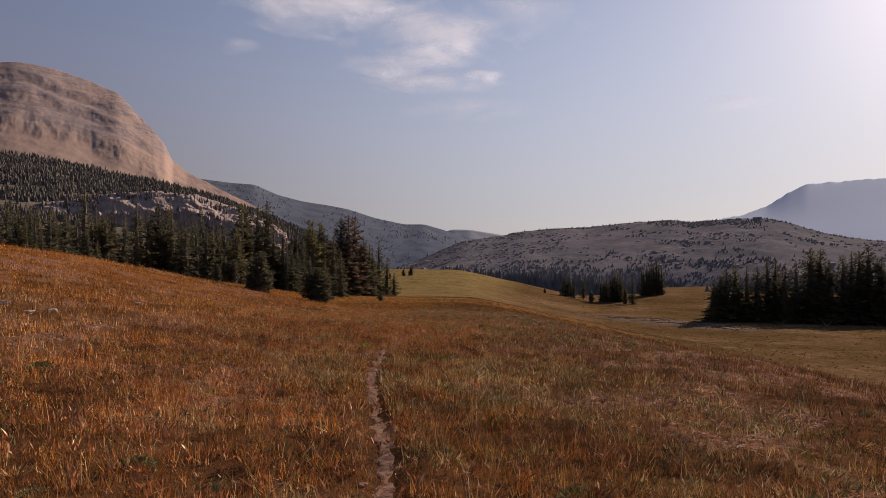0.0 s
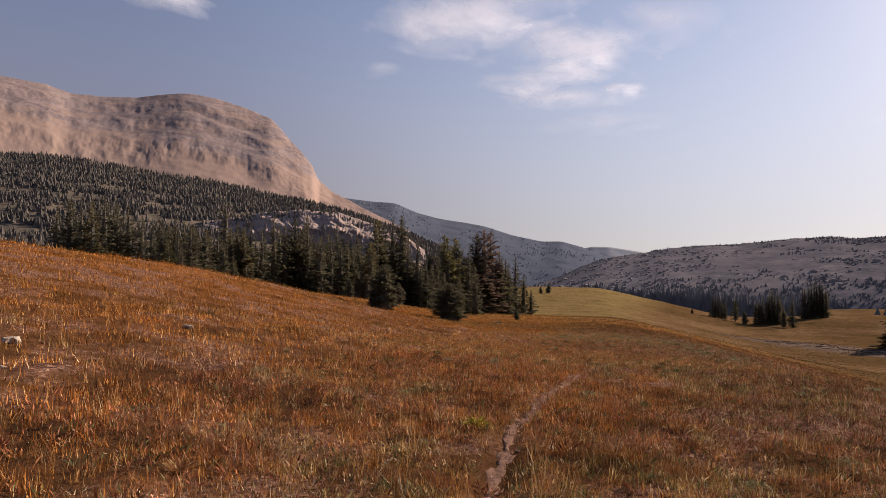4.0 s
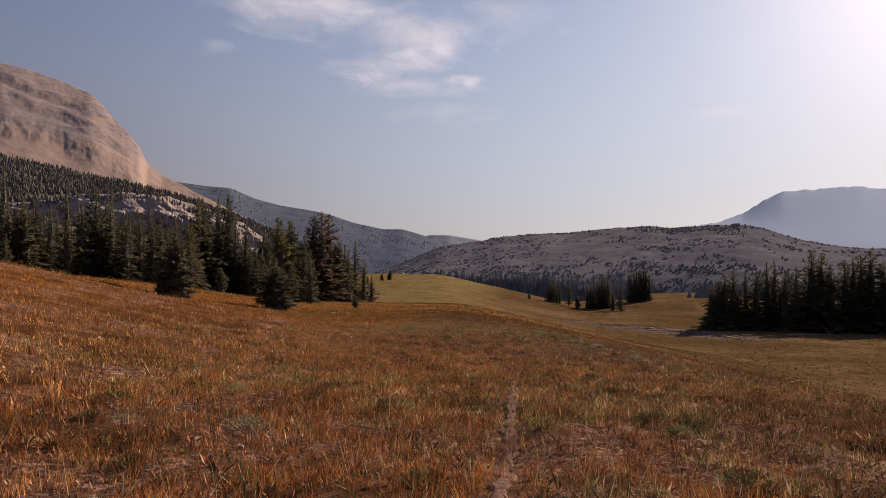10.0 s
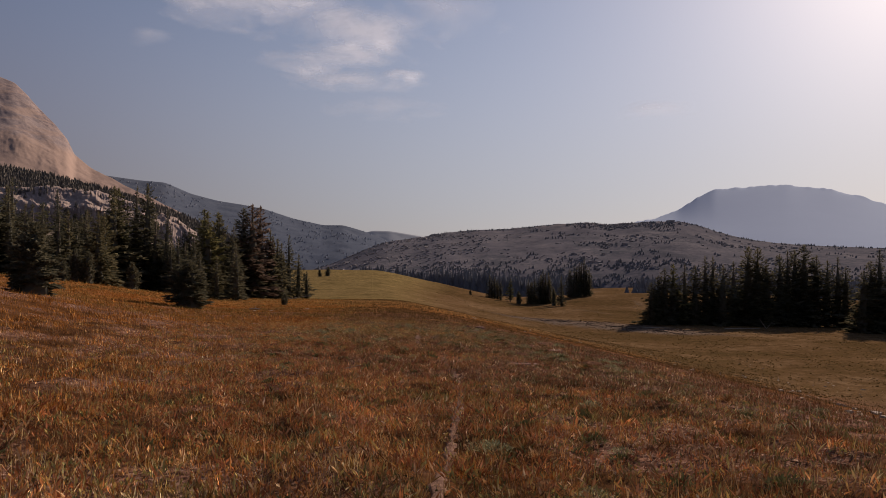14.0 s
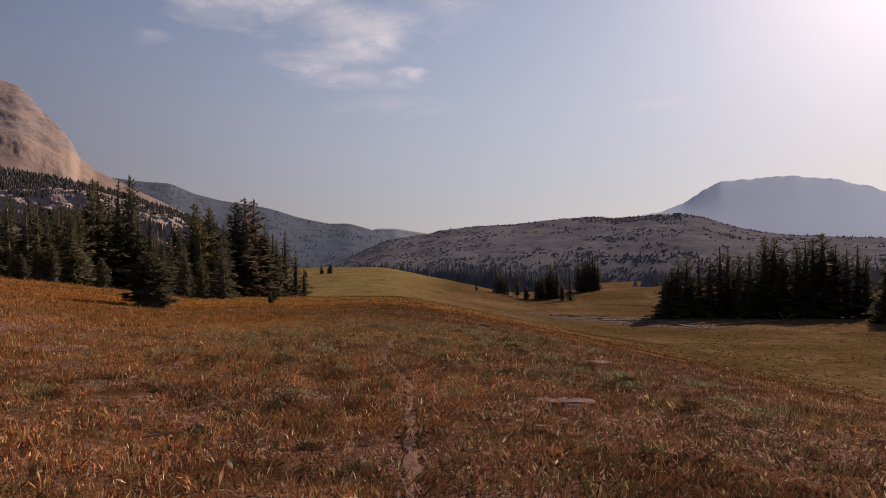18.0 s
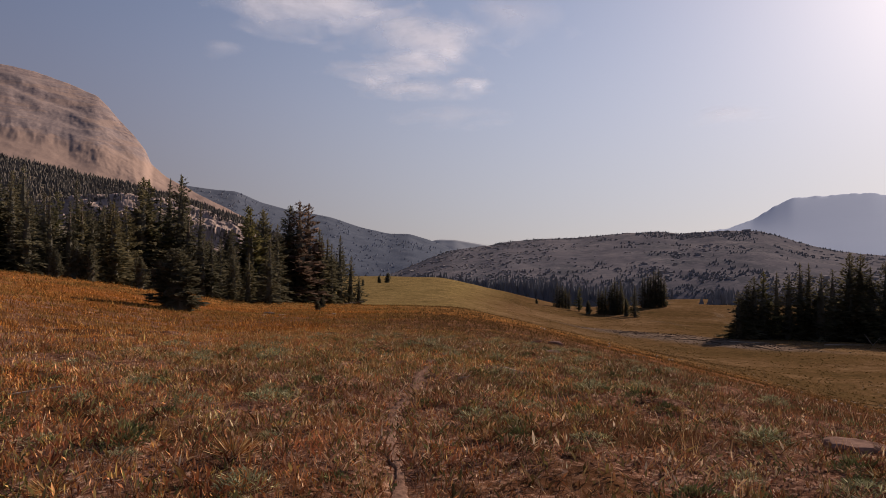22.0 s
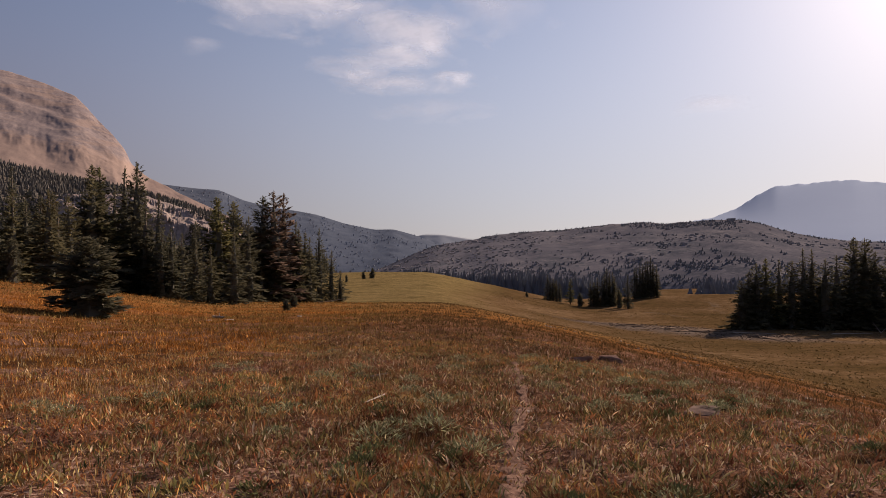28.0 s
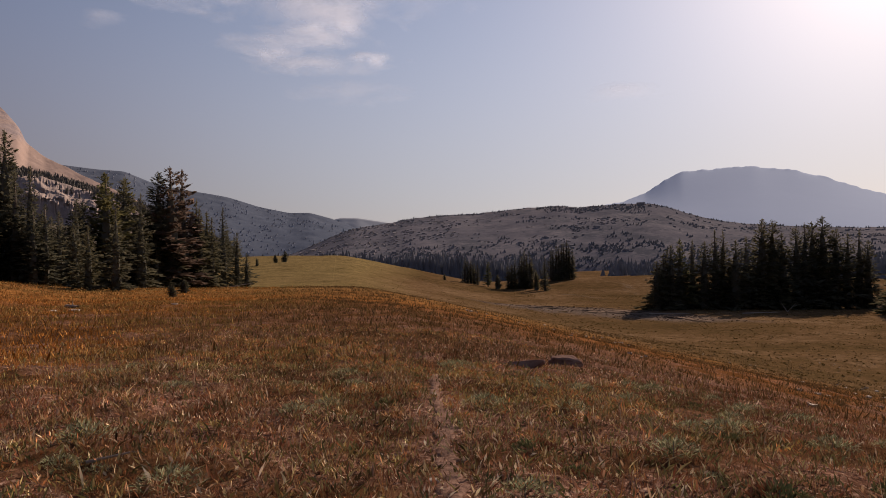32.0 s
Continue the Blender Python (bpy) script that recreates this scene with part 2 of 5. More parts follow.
def mat_rock(name, stops, strata=0.0, scale=0.02, scrub=None, amount=0.5, scree=None, relief=0.8):
    m, nt, b = material(name, 0.92)
    v = place(nt)
    base = noise_tex(nt, scale, 6, 0.62, v)
    fine = noise_tex(nt, scale * 9, 6, 0.7, v)
    col = ramp(nt, mix(nt, 0.45, base, fine), stops)
    if strata:
        at = nt.nodes.new("ShaderNodeSeparateXYZ")      # beds that dip to the east
        nt.links.new(v, at.inputs[0])
        dip = node(nt, "ShaderNodeMath")
        dip.operation = "MULTIPLY_ADD"
        dip.inputs[1].default_value = 0.2
        nt.links.new(at.outputs["X"], dip.inputs[0])
        nt.links.new(at.outputs["Z"], dip.inputs[2])
        beds = nt.nodes.new("ShaderNodeCombineXYZ")
        nt.links.new(at.outputs["X"], beds.inputs["X"])
        nt.links.new(at.outputs["Y"], beds.inputs["Y"])
        nt.links.new(dip.outputs[0], beds.inputs["Z"])
        bed_map = nt.nodes.new("ShaderNodeMapping")
        bed_map.inputs["Scale"].default_value = (0.007, 0.007, strata * 1.8)
        nt.links.new(beds.outputs[0], bed_map.inputs["Vector"])
        band = noise_tex(nt, 1.0, 5, 0.65, bed_map.outputs[0], 0.9)
        col = mix(nt, 0.34, col, ramp(nt, band, [(0.38, (0.68, 0.67, 0.70)), (0.5, (1.0, 0.98, 0.96)), (0.62, (1.15, 1.1, 1.05))]), "MULTIPLY")
        ribs = noise_tex(nt, 1.0, 6, 0.7, place(nt, (0.03, 0.03, 0.013), (0.3, 0.2, 0.4)), 1.4)
        rough = mix(nt, ramp(nt, noise_tex(nt, 0.0045, 4, 0.6, v, 0.8), [(0.44, (0, 0, 0)), (0.58, (1, 1, 1))]), (1, 1, 1), ramp(nt, ribs, [(0.40, (0.62, 0.60, 0.64)), (0.52, (1.0, 0.98, 0.98)), (0.66, (1.12, 1.08, 1.04))]))
        col = mix(nt, 0.75, col, rough, "MULTIPLY")
    if scree:
        # loose pale scree below a ragged line that falls to the east, and on ledges between the rock bands
        sep = nt.nodes.new("ShaderNodeSeparateXYZ")
        nt.links.new(v, sep.inputs[0])
        fall = node(nt, "ShaderNodeMath")
        fall.operation = "MULTIPLY_ADD"
        fall.inputs[1].default_value = 0.206
        nt.links.new(sep.outputs["X"], fall.inputs[0])
        nt.links.new(sep.outputs["Z"], fall.inputs[2])
        rag = node(nt, "ShaderNodeMath")
        rag.operation = "MULTIPLY_ADD"
        rag.inputs[1].default_value = 240.0
        nt.links.new(mix(nt, 0.5, base, noise_tex(nt, 1.0, 5, 0.6, place(nt, (0.012, 0.012, 0.005), (0.2, 0.3, 0)), 0.8)), rag.inputs[0])
        nt.links.new(fall.outputs[0], rag.inputs[2])
        low = span(nt, rag.outputs[0], 296, 268)
        shelf = ramp(nt, noise_tex(nt, 1.0, 4, 0.6, place(nt, (0.006, 0.006, 0.02), (0, 0.2, 0)), 0.8), [(0.54, (0, 0, 0)), (0.62, (0.7, 0.7, 0.7))])
        pale = ramp(nt, fine, [(0.3, tuple(0.88 * c for c in scree)), (0.7, scree)])
        col = mix(nt, shelf, col, pale)
        col = mix(nt, low, col, pale)
    if scrub:
        patch = mix(nt, 0.55, noise_tex(nt, scale * 1.6, 5, 0.65, v), noise_tex(nt, scale * 14, 5, 0.75, v))
        mask = ramp(nt, patch, [(amount, (0, 0, 0)), (amount + 0.04, (1, 1, 1))])
        col = mix(nt, mask, col, scrub)
    nt.links.new(col, b.inputs["Base Color"])
    bump(nt, b, fine, relief, 0.25 / scale * 0.05)
    return m


def mat_blades(name, stops, patch=None, rust=None, through_light=0.10, clumped=0.0, east=0.12):
    """Leaves and blades: each its own shade; clumped makes neighbours share one."""
    m, nt, b = material(name, 0.7)
    v = place(nt)
    pick = island(nt)
    if clumped:
        shared = span(nt, noise_tex(nt, 3.2, 2, 0.5, place(nt, (1, 1, 0.3), (0, 0, 0.7))), 0.30, 0.70)
        pick = mix(nt, clumped, pick, shared)
    col = ramp(nt, pick, stops)
    if patch:
        n = mix(nt, 0.5, noise_tex(nt, 1.3, 4, 0.6, v), noise_tex(nt, 0.11, 3, 0.5, v))
        ys = nt.nodes.new("ShaderNodeSeparateXYZ")
        nt.links.new(v, ys.inputs[0])
        on = nt.nodes.new("ShaderNodeMapRange")
        for key, val in (("From Min", 45.0), ("From Max", 100.0), ("To Min", 0.0), ("To Max", 0.08)):
            on.inputs[key].default_value = val
        nt.links.new(ys.outputs["Y"], on.inputs["Value"])
        side = nt.nodes.new("ShaderNodeMapRange")
        for key, val in (("From Min", -7.0), ("From Max", 7.0), ("To Min", -0.06), ("To Max", 0.07)):
            side.inputs[key].default_value = val
        nt.links.new(ys.outputs["X"], side.inputs["Value"])
        sum_ = nt.nodes.new("ShaderNodeMath")
        nt.links.new(n, sum_.inputs[0])
        nt.links.new(on.outputs[0], sum_.inputs[1])
        both = nt.nodes.new("ShaderNodeMath")
        nt.links.new(sum_.outputs[0], both.inputs[0])
        nt.links.new(side.outputs[0], both.inputs[1])
        col = mix(nt, ramp(nt, both.outputs[0], [(0.475, (0, 0, 0)), (0.56, (0.9, 0.9, 0.9))]), col, ramp(nt, island(nt), patch))
    if rust:
        n = mix(nt, 0.6, noise_tex(nt, 2.1, 4, 0.6, place(nt, (1, 1, 1), (0.4, 0.2, 1.1))), noise_tex(nt, 0.16, 3, 0.5, place(nt, (1, 1, 1), (0, 0, 2.0))))
        sx = nt.nodes.new("ShaderNodeSeparateXYZ")
        nt.links.new(v, sx.inputs[0])
        lean = nt.nodes.new("ShaderNodeMapRange")
        for key, val in (("From Min", -6.0), ("From Max", 8.0), ("To Min", -0.06), ("To Max", east)):
            lean.inputs[key].default_value = val
        nt.links.new(sx.outputs["X"], lean.inputs["Value"])
        more = nt.nodes.new("ShaderNodeMath")
        nt.links.new(n, more.inputs[0])
        nt.links.new(lean.outputs[0], more.inputs[1])
        col = mix(nt, ramp(nt, more.outputs[0], [(0.52, (0, 0, 0)), (0.59, (0.9, 0.9, 0.9))]), col, ramp(nt, island(nt), rust))
    tone = mix(nt, 0.4, mix(nt, 0.5, noise_tex(nt, 2.6, 3, 0.6, v), noise_tex(nt, 0.9, 3, 0.6, v)), noise_tex(nt, 9.0, 2, 0.6, v))
    col = mix(nt, 0.85, col, ramp(nt, tone, [(0.38, (0.32, 0.30, 0.30)), (0.5, (1.0, 1.0, 1.0)), (0.60, (1.75, 1.7, 1.55))]), "MULTIPLY")
    nt.links.new(col, b.inputs["Base Color"])
    tr = nt.nodes.new("ShaderNodeBsdfTranslucent")
    nt.links.new(col, tr.inputs["Color"])
    ms = nt.nodes.new("ShaderNodeMixShader")
    ms.inputs[0].default_value = through_light
    out = nt.nodes["Material Output"]
    nt.links.new(b.outputs[0], ms.inputs[1])
    nt.links.new(tr.outputs[0], ms.inputs[2])
    nt.links.new(ms.outputs[0], out.inputs["Surface"])
    return m


def mat_needles(name, dark, light, rand=True):
    m, nt, b = material(name, 0.8)
    col = ramp(nt, island(nt), [(0.0, dark), (0.7, tuple(0.5 * (p + q) for p, q in zip(dark, light))), (1.0, light)])
    if rand:
        oi = nt.nodes.new("ShaderNodeObjectInfo")
        col = mix(nt, 0.6, col, ramp(nt, oi.outputs["Random"], [(0, (0.7, 0.75, 0.8)), (0.5, (1, 1, 1)), (1, (1.25, 1.15, 0.85))]), "MULTIPLY")
    nt.links.new(col, b.inputs["Base Color"])
    tr = nt.nodes.new("ShaderNodeBsdfTranslucent")
    nt.links.new(col, tr.inputs["Color"])
    ms = nt.nodes.new("ShaderNodeMixShader")
    ms.inputs[0].default_value = 0.42
    nt.links.new(b.outputs[0], ms.inputs[1])
    nt.links.new(tr.outputs[0], ms.inputs[2])
    nt.links.new(ms.outputs[0], nt.nodes["Material Output"].inputs["Surface"])
    return m


def mat_plain(name, a, c, scale=6.0, rough=0.9, depth=0.02):
    m, nt, b = material(name, rough)
    v = place(nt)
    n = noise_tex(nt, scale, 6, 0.65, v)
    nt.links.new(ramp(nt, n, [(0.3, a), (0.7, c)]), b.inputs["Base Color"])
    bump(nt, b, noise_tex(nt, scale * 5, 4, 0.7, v), 0.5, depth)
    return m


def mat_cloud(name="thin_cloud", top=0.9):
    m = bpy.data.materials.new(name)
    m.use_nodes = True
    nt = m.node_tree
    nt.nodes.clear()
    v = place(nt)
    stretch = nt.nodes.new("ShaderNodeMapping")
    stretch.inputs["Scale"].default_value = (1, 0.55, 1)
    nt.links.new(nt.nodes.new("ShaderNodeNewGeometry").outputs["Position"], stretch.inputs["Vector"])
    n = noise_tex(nt, 0.0052, 7, 0.56, stretch.outputs[0], 0.25)
    tc = nt.nodes.new("ShaderNodeTexCoord")
    ln = nt.nodes.new("ShaderNodeVectorMath")
    ln.operation = "LENGTH"
    sub = nt.nodes.new("ShaderNodeVectorMath")
    sub.operation = "SUBTRACT"
    sub.inputs[1].default_value = (0.5, 0.5, 0.5)
    nt.links.new(tc.outputs["Generated"], sub.inputs[0])
    flat = nt.nodes.new("ShaderNodeVectorMath")
    flat.operation = "MULTIPLY"
    flat.inputs[1].default_value = (1, 1, 0)
    nt.links.new(sub.outputs[0], flat.inputs[0])
    nt.links.new(flat.outputs[0], ln.inputs[0])
    fall = nt.nodes.new("ShaderNodeMapRange")
    fall.inputs["From Min"].default_value, fall.inputs["From Max"].default_value = 0.5, 0.05
    fall.inputs["To Min"].default_value, fall.inputs["To Max"].default_value = -0.34, 0.24
    nt.links.new(ln.outputs["Value"], fall.inputs["Value"])
    add = nt.nodes.new("ShaderNodeMath")
    nt.links.new(n, add.inputs[0])
    nt.links.new(fall.outputs[0], add.inputs[1])
    alpha = ramp(nt, add.outputs[0], [(0.40, (0, 0, 0)), (0.56, (0.35 * top,) * 3), (0.78, (top,) * 3)])
    tp = nt.nodes.new("ShaderNodeBsdfTransparent")
    tl = nt.nodes.new("ShaderNodeBsdfTranslucent")
    df = nt.nodes.new("ShaderNodeBsdfDiffuse")
    tl.inputs["Color"].default_value = df.inputs["Color"].default_value = (0.80, 0.87, 1.0, 1)
    both = nt.nodes.new("ShaderNodeMixShader")
    both.inputs[0].default_value = 0.75
    nt.links.new(df.outputs[0], both.inputs[1])
    nt.links.new(tl.outputs[0], both.inputs[2])
    ms = nt.nodes.new("ShaderNodeMixShader")
    nt.links.new(alpha, ms.inputs[0])
    nt.links.new(tp.outputs[0], ms.inputs[1])
    nt.links.new(both.outputs[0], ms.inputs[2])
    out = nt.nodes.new("ShaderNodeOutputMaterial")
    nt.links.new(ms.outputs[0], out.inputs["Surface"])
    return m


MEADOW = mat_meadow()
M_TAN = mat_rock("tan_cliff_rock", [(0.36, (0.17, 0.148, 0.160)), (0.5, (0.235, 0.197, 0.20)), (0.64, (0.31, 0.25, 0.235))], 0.012, 0.012, scree=(0.305, 0.230, 0.203), relief=0.3)
M_BENCH = mat_rock("forest_bench", [(0.35, (0.10, 0.087, 0.073)), (0.52, (0.145, 0.122, 0.10)), (0.66, (0.24, 0.198, 0.172))], 0, 0.02, (0.095, 0.087, 0.07), 0.50, relief=0.4)
# Needles paled in colour for haze and to offset their shaded sides.
NEEDLE_NORTH = mat_needles("haze_north_needles", (0.27, 0.30, 0.37), (0.31, 0.34, 0.41), False)
# The slope's bluish colour carries the valley haze.
M_HAZE_SLOPE = mat_rock("haze_tinted_slope", [(0.3, (0.080, 0.099, 0.138)), (0.56, (0.092, 0.110, 0.148)), (0.70, (0.126, 0.139, 0.168))], 0, 0.008, (0.069, 0.085, 0.121), 0.50, relief=0.1)
# Far hill: haze painted in as pale blue.
M_HAZE_HILL = mat_rock("haze_tinted_hill", [(0.3, (0.22, 0.25, 0.30)), (0.7, (0.26, 0.285, 0.33))], 0, 0.004, relief=0.1)
# Blue-grey cast and low contrast imitate haze over the pale rock.
M_RIDGE = mat_rock("haze_tinted_ridge", [(0.36, (0.090, 0.091, 0.112)), (0.50, (0.125, 0.121, 0.140)), (0.62, (0.178, 0.168, 0.182))], 0, 0.006, (0.086, 0.089, 0.106), 0.51, relief=0.12)
M_BOULDER = mat_rock("pale_ridge_boulders", [(0.35, (0.19, 0.178, 0.184)), (0.65, (0.32, 0.298, 0.298))], 0, 0.05, relief=0.2)
# Flat pale blue: distance haze is put into the rock colour itself.
M_HAZE_MESA = mat_rock("haze_tinted_mesa", [(0.3, (0.42, 0.50, 0.64)), (0.7, (0.44, 0.52, 0.66))], 0, 0.005, relief=0.0)
M_CLIFF = mat_rock("pink_cliff", [(0.36, (0.22, 0.178, 0.166)), (0.5, (0.30, 0.245, 0.226)), (0.62, (0.37, 0.305, 0.282))], 0.01, 0.03, (0.10, 0.09, 0.075), 0.60, relief=0.5)
BARK = mat_plain("grey_bark", (0.10, 0.08, 0.07), (0.22, 0.18, 0.16), 8.0)
DEADWOOD = mat_plain("bleached_wood", (0.19, 0.155, 0.13), (0.36, 0.31, 0.265), 12.0)
STONE = mat_plain("pale_stone", (0.13, 0.082, 0.068), (0.25, 0.165, 0.138), 5.0)
WHITE = mat_plain("white_stone", (0.28, 0.24, 0.20), (0.48, 0.42, 0.36), 6.0)
GRAVEL = mat_plain("stream_gravel", (0.088, 0.064, 0.050), (0.165, 0.126, 0.102), 0.5, 0.95, 0.2)
STALK = mat_plain("dry_stalk", (0.40, 0.30, 0.18), (0.62, 0.50, 0.34), 20.0)
DARKSTONE = mat_plain("brown_stone", (0.10, 0.068, 0.06), (0.22, 0.16, 0.135), 5.0)
SOIL = mat_plain("trail_soil", (0.07, 0.040, 0.031), (0.27, 0.170, 0.132), 14.0, 0.95, 0.04)
NEEDLE = mat_needles("fir_needles", (0.100, 0.098, 0.074), (0.178, 0.164, 0.106))
# Inner foliage colour lightened to lift the crowns' darks as haze would.
CORE = mat_needles("inner_foliage", (0.13, 0.128, 0.108), (0.17, 0.165, 0.135), False)
NEEDLE_DULL = mat_needles("brown_fir_needles", (0.10, 0.075, 0.062), (0.25, 0.18, 0.15))
NEEDLE_PINE = mat_needles("pine_needles", (0.10, 0.10, 0.055), (0.21, 0.19, 0.09))
# Needle colour greyed and lightened in place of haze before the bench.
NEEDLE_BENCH = mat_needles("haze_bench_needles", (0.135, 0.127, 0.120), (0.20, 0.187, 0.172), False)
# Ridge conifers get a pale bluish colour that imitates haze.
NEEDLE_RIDGE = mat_needles("haze_ridge_needles", (0.195, 0.200, 0.220), (0.235, 0.238, 0.255), False)
# Valley forest: haze blended into the needle colours.
NEEDLE_FAR = mat_needles("haze_far_needles", (0.175, 0.185, 0.215), (0.245, 0.255, 0.28), False)
G_GOLD = mat_blades("gold_grass", [(0, (0.0756, 0.0302, 0.013)), (0.3, (0.281, 0.108, 0.0281)), (0.6, (0.508, 0.203, 0.0454)), (0.84, (0.626, 0.302, 0.0864)), (0.96, (0.713, 0.475, 0.227)), (1, (0.821, 0.67, 0.432))],
                    [(0, (0.0648, 0.0594, 0.0216)), (0.4, (0.238, 0.178, 0.0605)), (0.7, (0.443, 0.308, 0.119)), (0.88, (0.648, 0.529, 0.292)), (1, (0.799, 0.713, 0.497))],
                    [(0, (0.0594, 0.0238, 0.0173)), (0.5, (0.173, 0.0648, 0.041)), (0.82, (0.302, 0.13, 0.0756)), (1, (0.626, 0.475, 0.324))])
G_MEADOW = mat_blades("far_meadow_grass", [(0, (0.18, 0.070, 0.019)), (0.5, (0.40, 0.160, 0.038)), (1, (0.57, 0.28, 0.085))],
                      [(0, (0.085, 0.062, 0.022)), (0.5, (0.21, 0.150, 0.052)), (1, (0.36, 0.25, 0.105))],
                      [(0, (0.07, 0.044, 0.021)), (0.5, (0.15, 0.094, 0.043)), (1, (0.26, 0.168, 0.083))], east=0.3)
G_STRAW = mat_blades("straw_grass", [(0, (0.16, 0.07, 0.03)), (0.4, (0.30, 0.145, 0.06)), (0.75, (0.46, 0.29, 0.13)), (1, (0.68, 0.55, 0.33))])
G_HERB = mat_blades("herb_leaves", [(0, (0.033, 0.0396, 0.0198)), (0.35, (0.127, 0.141, 0.0638)), (0.52, (0.22, 0.218, 0.105)), (0.6, (0.154, 0.055, 0.033)), (0.75, (0.242, 0.0902, 0.0506)), (0.9, (0.33, 0.231, 0.121)), (1, (0.55, 0.473, 0.319))], clumped=0.72)
G_LITTER = mat_blades("dry_litter", [(0, (0.16, 0.10, 0.06)), (0.5, (0.40, 0.30, 0.18)), (1, (0.72, 0.62, 0.46))])
G_FORB = mat_blades("dry_forb_leaves", clumped=0.55, stops=[(0, (0.0575, 0.0253, 0.0161)), (0.25, (0.207, 0.0747, 0.0414)), (0.55, (0.391, 0.167, 0.0862)), (0.76, (0.506, 0.276, 0.161)), (0.92, (0.69, 0.506, 0.322)), (1, (0.897, 0.782, 0.598))],
                    patch=[(0, (0.0517, 0.0575, 0.023)), (0.4, (0.184, 0.178, 0.069)), (0.75, (0.414, 0.356, 0.172)), (1, (0.759, 0.667, 0.46))])
G_LEAFY = mat_blades("leafy_herbs", through_light=0.13, stops=[(0, (0.055, 0.055, 0.025)), (0.2, (0.165, 0.165, 0.072)), (0.36, (0.41, 0.335, 0.13)), (0.45, (0.40, 0.245, 0.085)), (0.52, (0.27, 0.098, 0.046)), (0.68, (0.54, 0.235, 0.10)), (0.82, (0.72, 0.46, 0.22)), (1, (0.88, 0.78, 0.58))], clumped=0.60,
                     rust=[(0, (0.055, 0.025, 0.018)), (0.3, (0.15, 0.125, 0.06)), (0.5, (0.20, 0.082, 0.054)), (0.72, (0.396, 0.195, 0.115)), (0.9, (0.554, 0.396, 0.264)), (1, (0.9, 0.792, 0.607))])
G_HOLLOW = mat_blades("hollow_tussocks", [(0, (0.11, 0.075, 0.03)), (0.4, (0.16, 0.108, 0.042)), (0.75, (0.22, 0.14, 0.06)), (1, (0.30, 0.22, 0.13))])
G_YELLOW = mat_blades("yellow_leaves", [(0, (0.12, 0.11, 0.02)), (0.5, (0.36, 0.30, 0.05)), (1, (0.60, 0.52, 0.14))])
G_SAGE = mat_blades("sage_leaves", [(0, (0.085, 0.092, 0.05)), (0.5, (0.235, 0.245, 0.138)), (1, (0.44, 0.44, 0.29))], through_light=0.35)
CLOUD = mat_cloud("thin_cloud", 0.64)
CLOUD_FAINT = mat_cloud("faint_cloud", 0.3)


# ---------------------------------------------------------------- ground
SPUR_Y = (-60, 0, 8, 14, 20, 29, 37, 43, 50, 58, 64, 70, 82, 90, 104, 136, 185, 236, 290, 350, 430, 520, 600, 720, 900, 1500, 6000)
SPUR_Z = (0.6, -1.232, -1.521, -1.84, -2.11, -2.416, -3.053, -3.5, -4.0, -4.25, -4.57, -4.9, -5.8, -6.35, -6.65, -8.1, -9.7, -12.6, -14.3, -13.2, -10.4, -7.6, -12, -30, -42, -50, -60)


def soft(v, w):
    return w * np.logaddexp(0, np.asarray(v, float) / w)


def step(v, a, b):
    u = np.clip((np.asarray(v, float) - a) / (b - a), 0, 1)
    return u * u * (3 - 2 * u)


def spur(y):
    w = 1.5 + 0.06 * np.abs(y)
    return sum(np.interp(y + k * w, SPUR_Y, SPUR_Z) for k in (-1, -0.5, 0, 0.5, 1)) / 5


def ground(x, y):
    x, y = np.asarray(x, float), np.asarray(y, float)
    base = spur(y)
    # hillside that climbs on one side until the firs
    rise = 0.17 * soft(-(x + 5.5 + 0.2 * soft(y - 50, 8)), 2.0) * (1 - step(y, 120, 220))
    rise = 9 * (1 - np.exp(-rise / 9))
    # the far shoulder of the ridge behind the firs sinks again
    sink = 0.05 * soft(-(x + 70), 12)
    # spur edge and the hollow beside it
    drop = base - 0.225 * soft(x - 5.8, 2.2)
    floor = -17.5 - 0.025 * y - 0.03 * np.clip(x - 100, 0, 70) + 0.02 * soft(x - 240, 40)
    floor = floor + 9.5 * np.exp(-(((x - 200) / 120) ** 2 + ((y - 490) / 75) ** 2))
    floor = np.where(y > 560, np.minimum(floor, -24 - 0.02 * (y - 560)), floor)
    far = step(y, 560, 760)
    low = np.logaddexp(drop / 1.6, floor / 1.6) * 1.6
    knob = 0.22 * np.exp(-((x + 18.5) / 9) ** 2 - ((y - 69) / 16) ** 2)
    knob = knob + 1.55 * np.exp(-((x + 30) / 12) ** 2 - ((y - 52) / 25) ** 2)
    knob = knob + 1.05 * np.exp(-((x + 44) / 21) ** 2 - ((y - 142) / 34) ** 2)
    z = np.where(x > 0, low, base) + rise - sink + knob
    return z * (1 - far) + np.minimum(z, spur(y)) * far


def trail_x(y):
    return np.interp(y, (-5, 0, 5, 10, 13.7, 16.4, 21, 25, 28.8, 32.5, 36, 39.4, 45, 52, 57, 64, 69.5, 72, 75.5, 84, 90), (0.4, 0.1, -0.3, -0.77, -1.25, -1.6, -1.8, -1.5, -0.97, -0.5, -0.1, 0.4, 1.2, 1.48, 1.1, 1.5, 2.2, 2.7, 3.1, 4.0, 4.8))


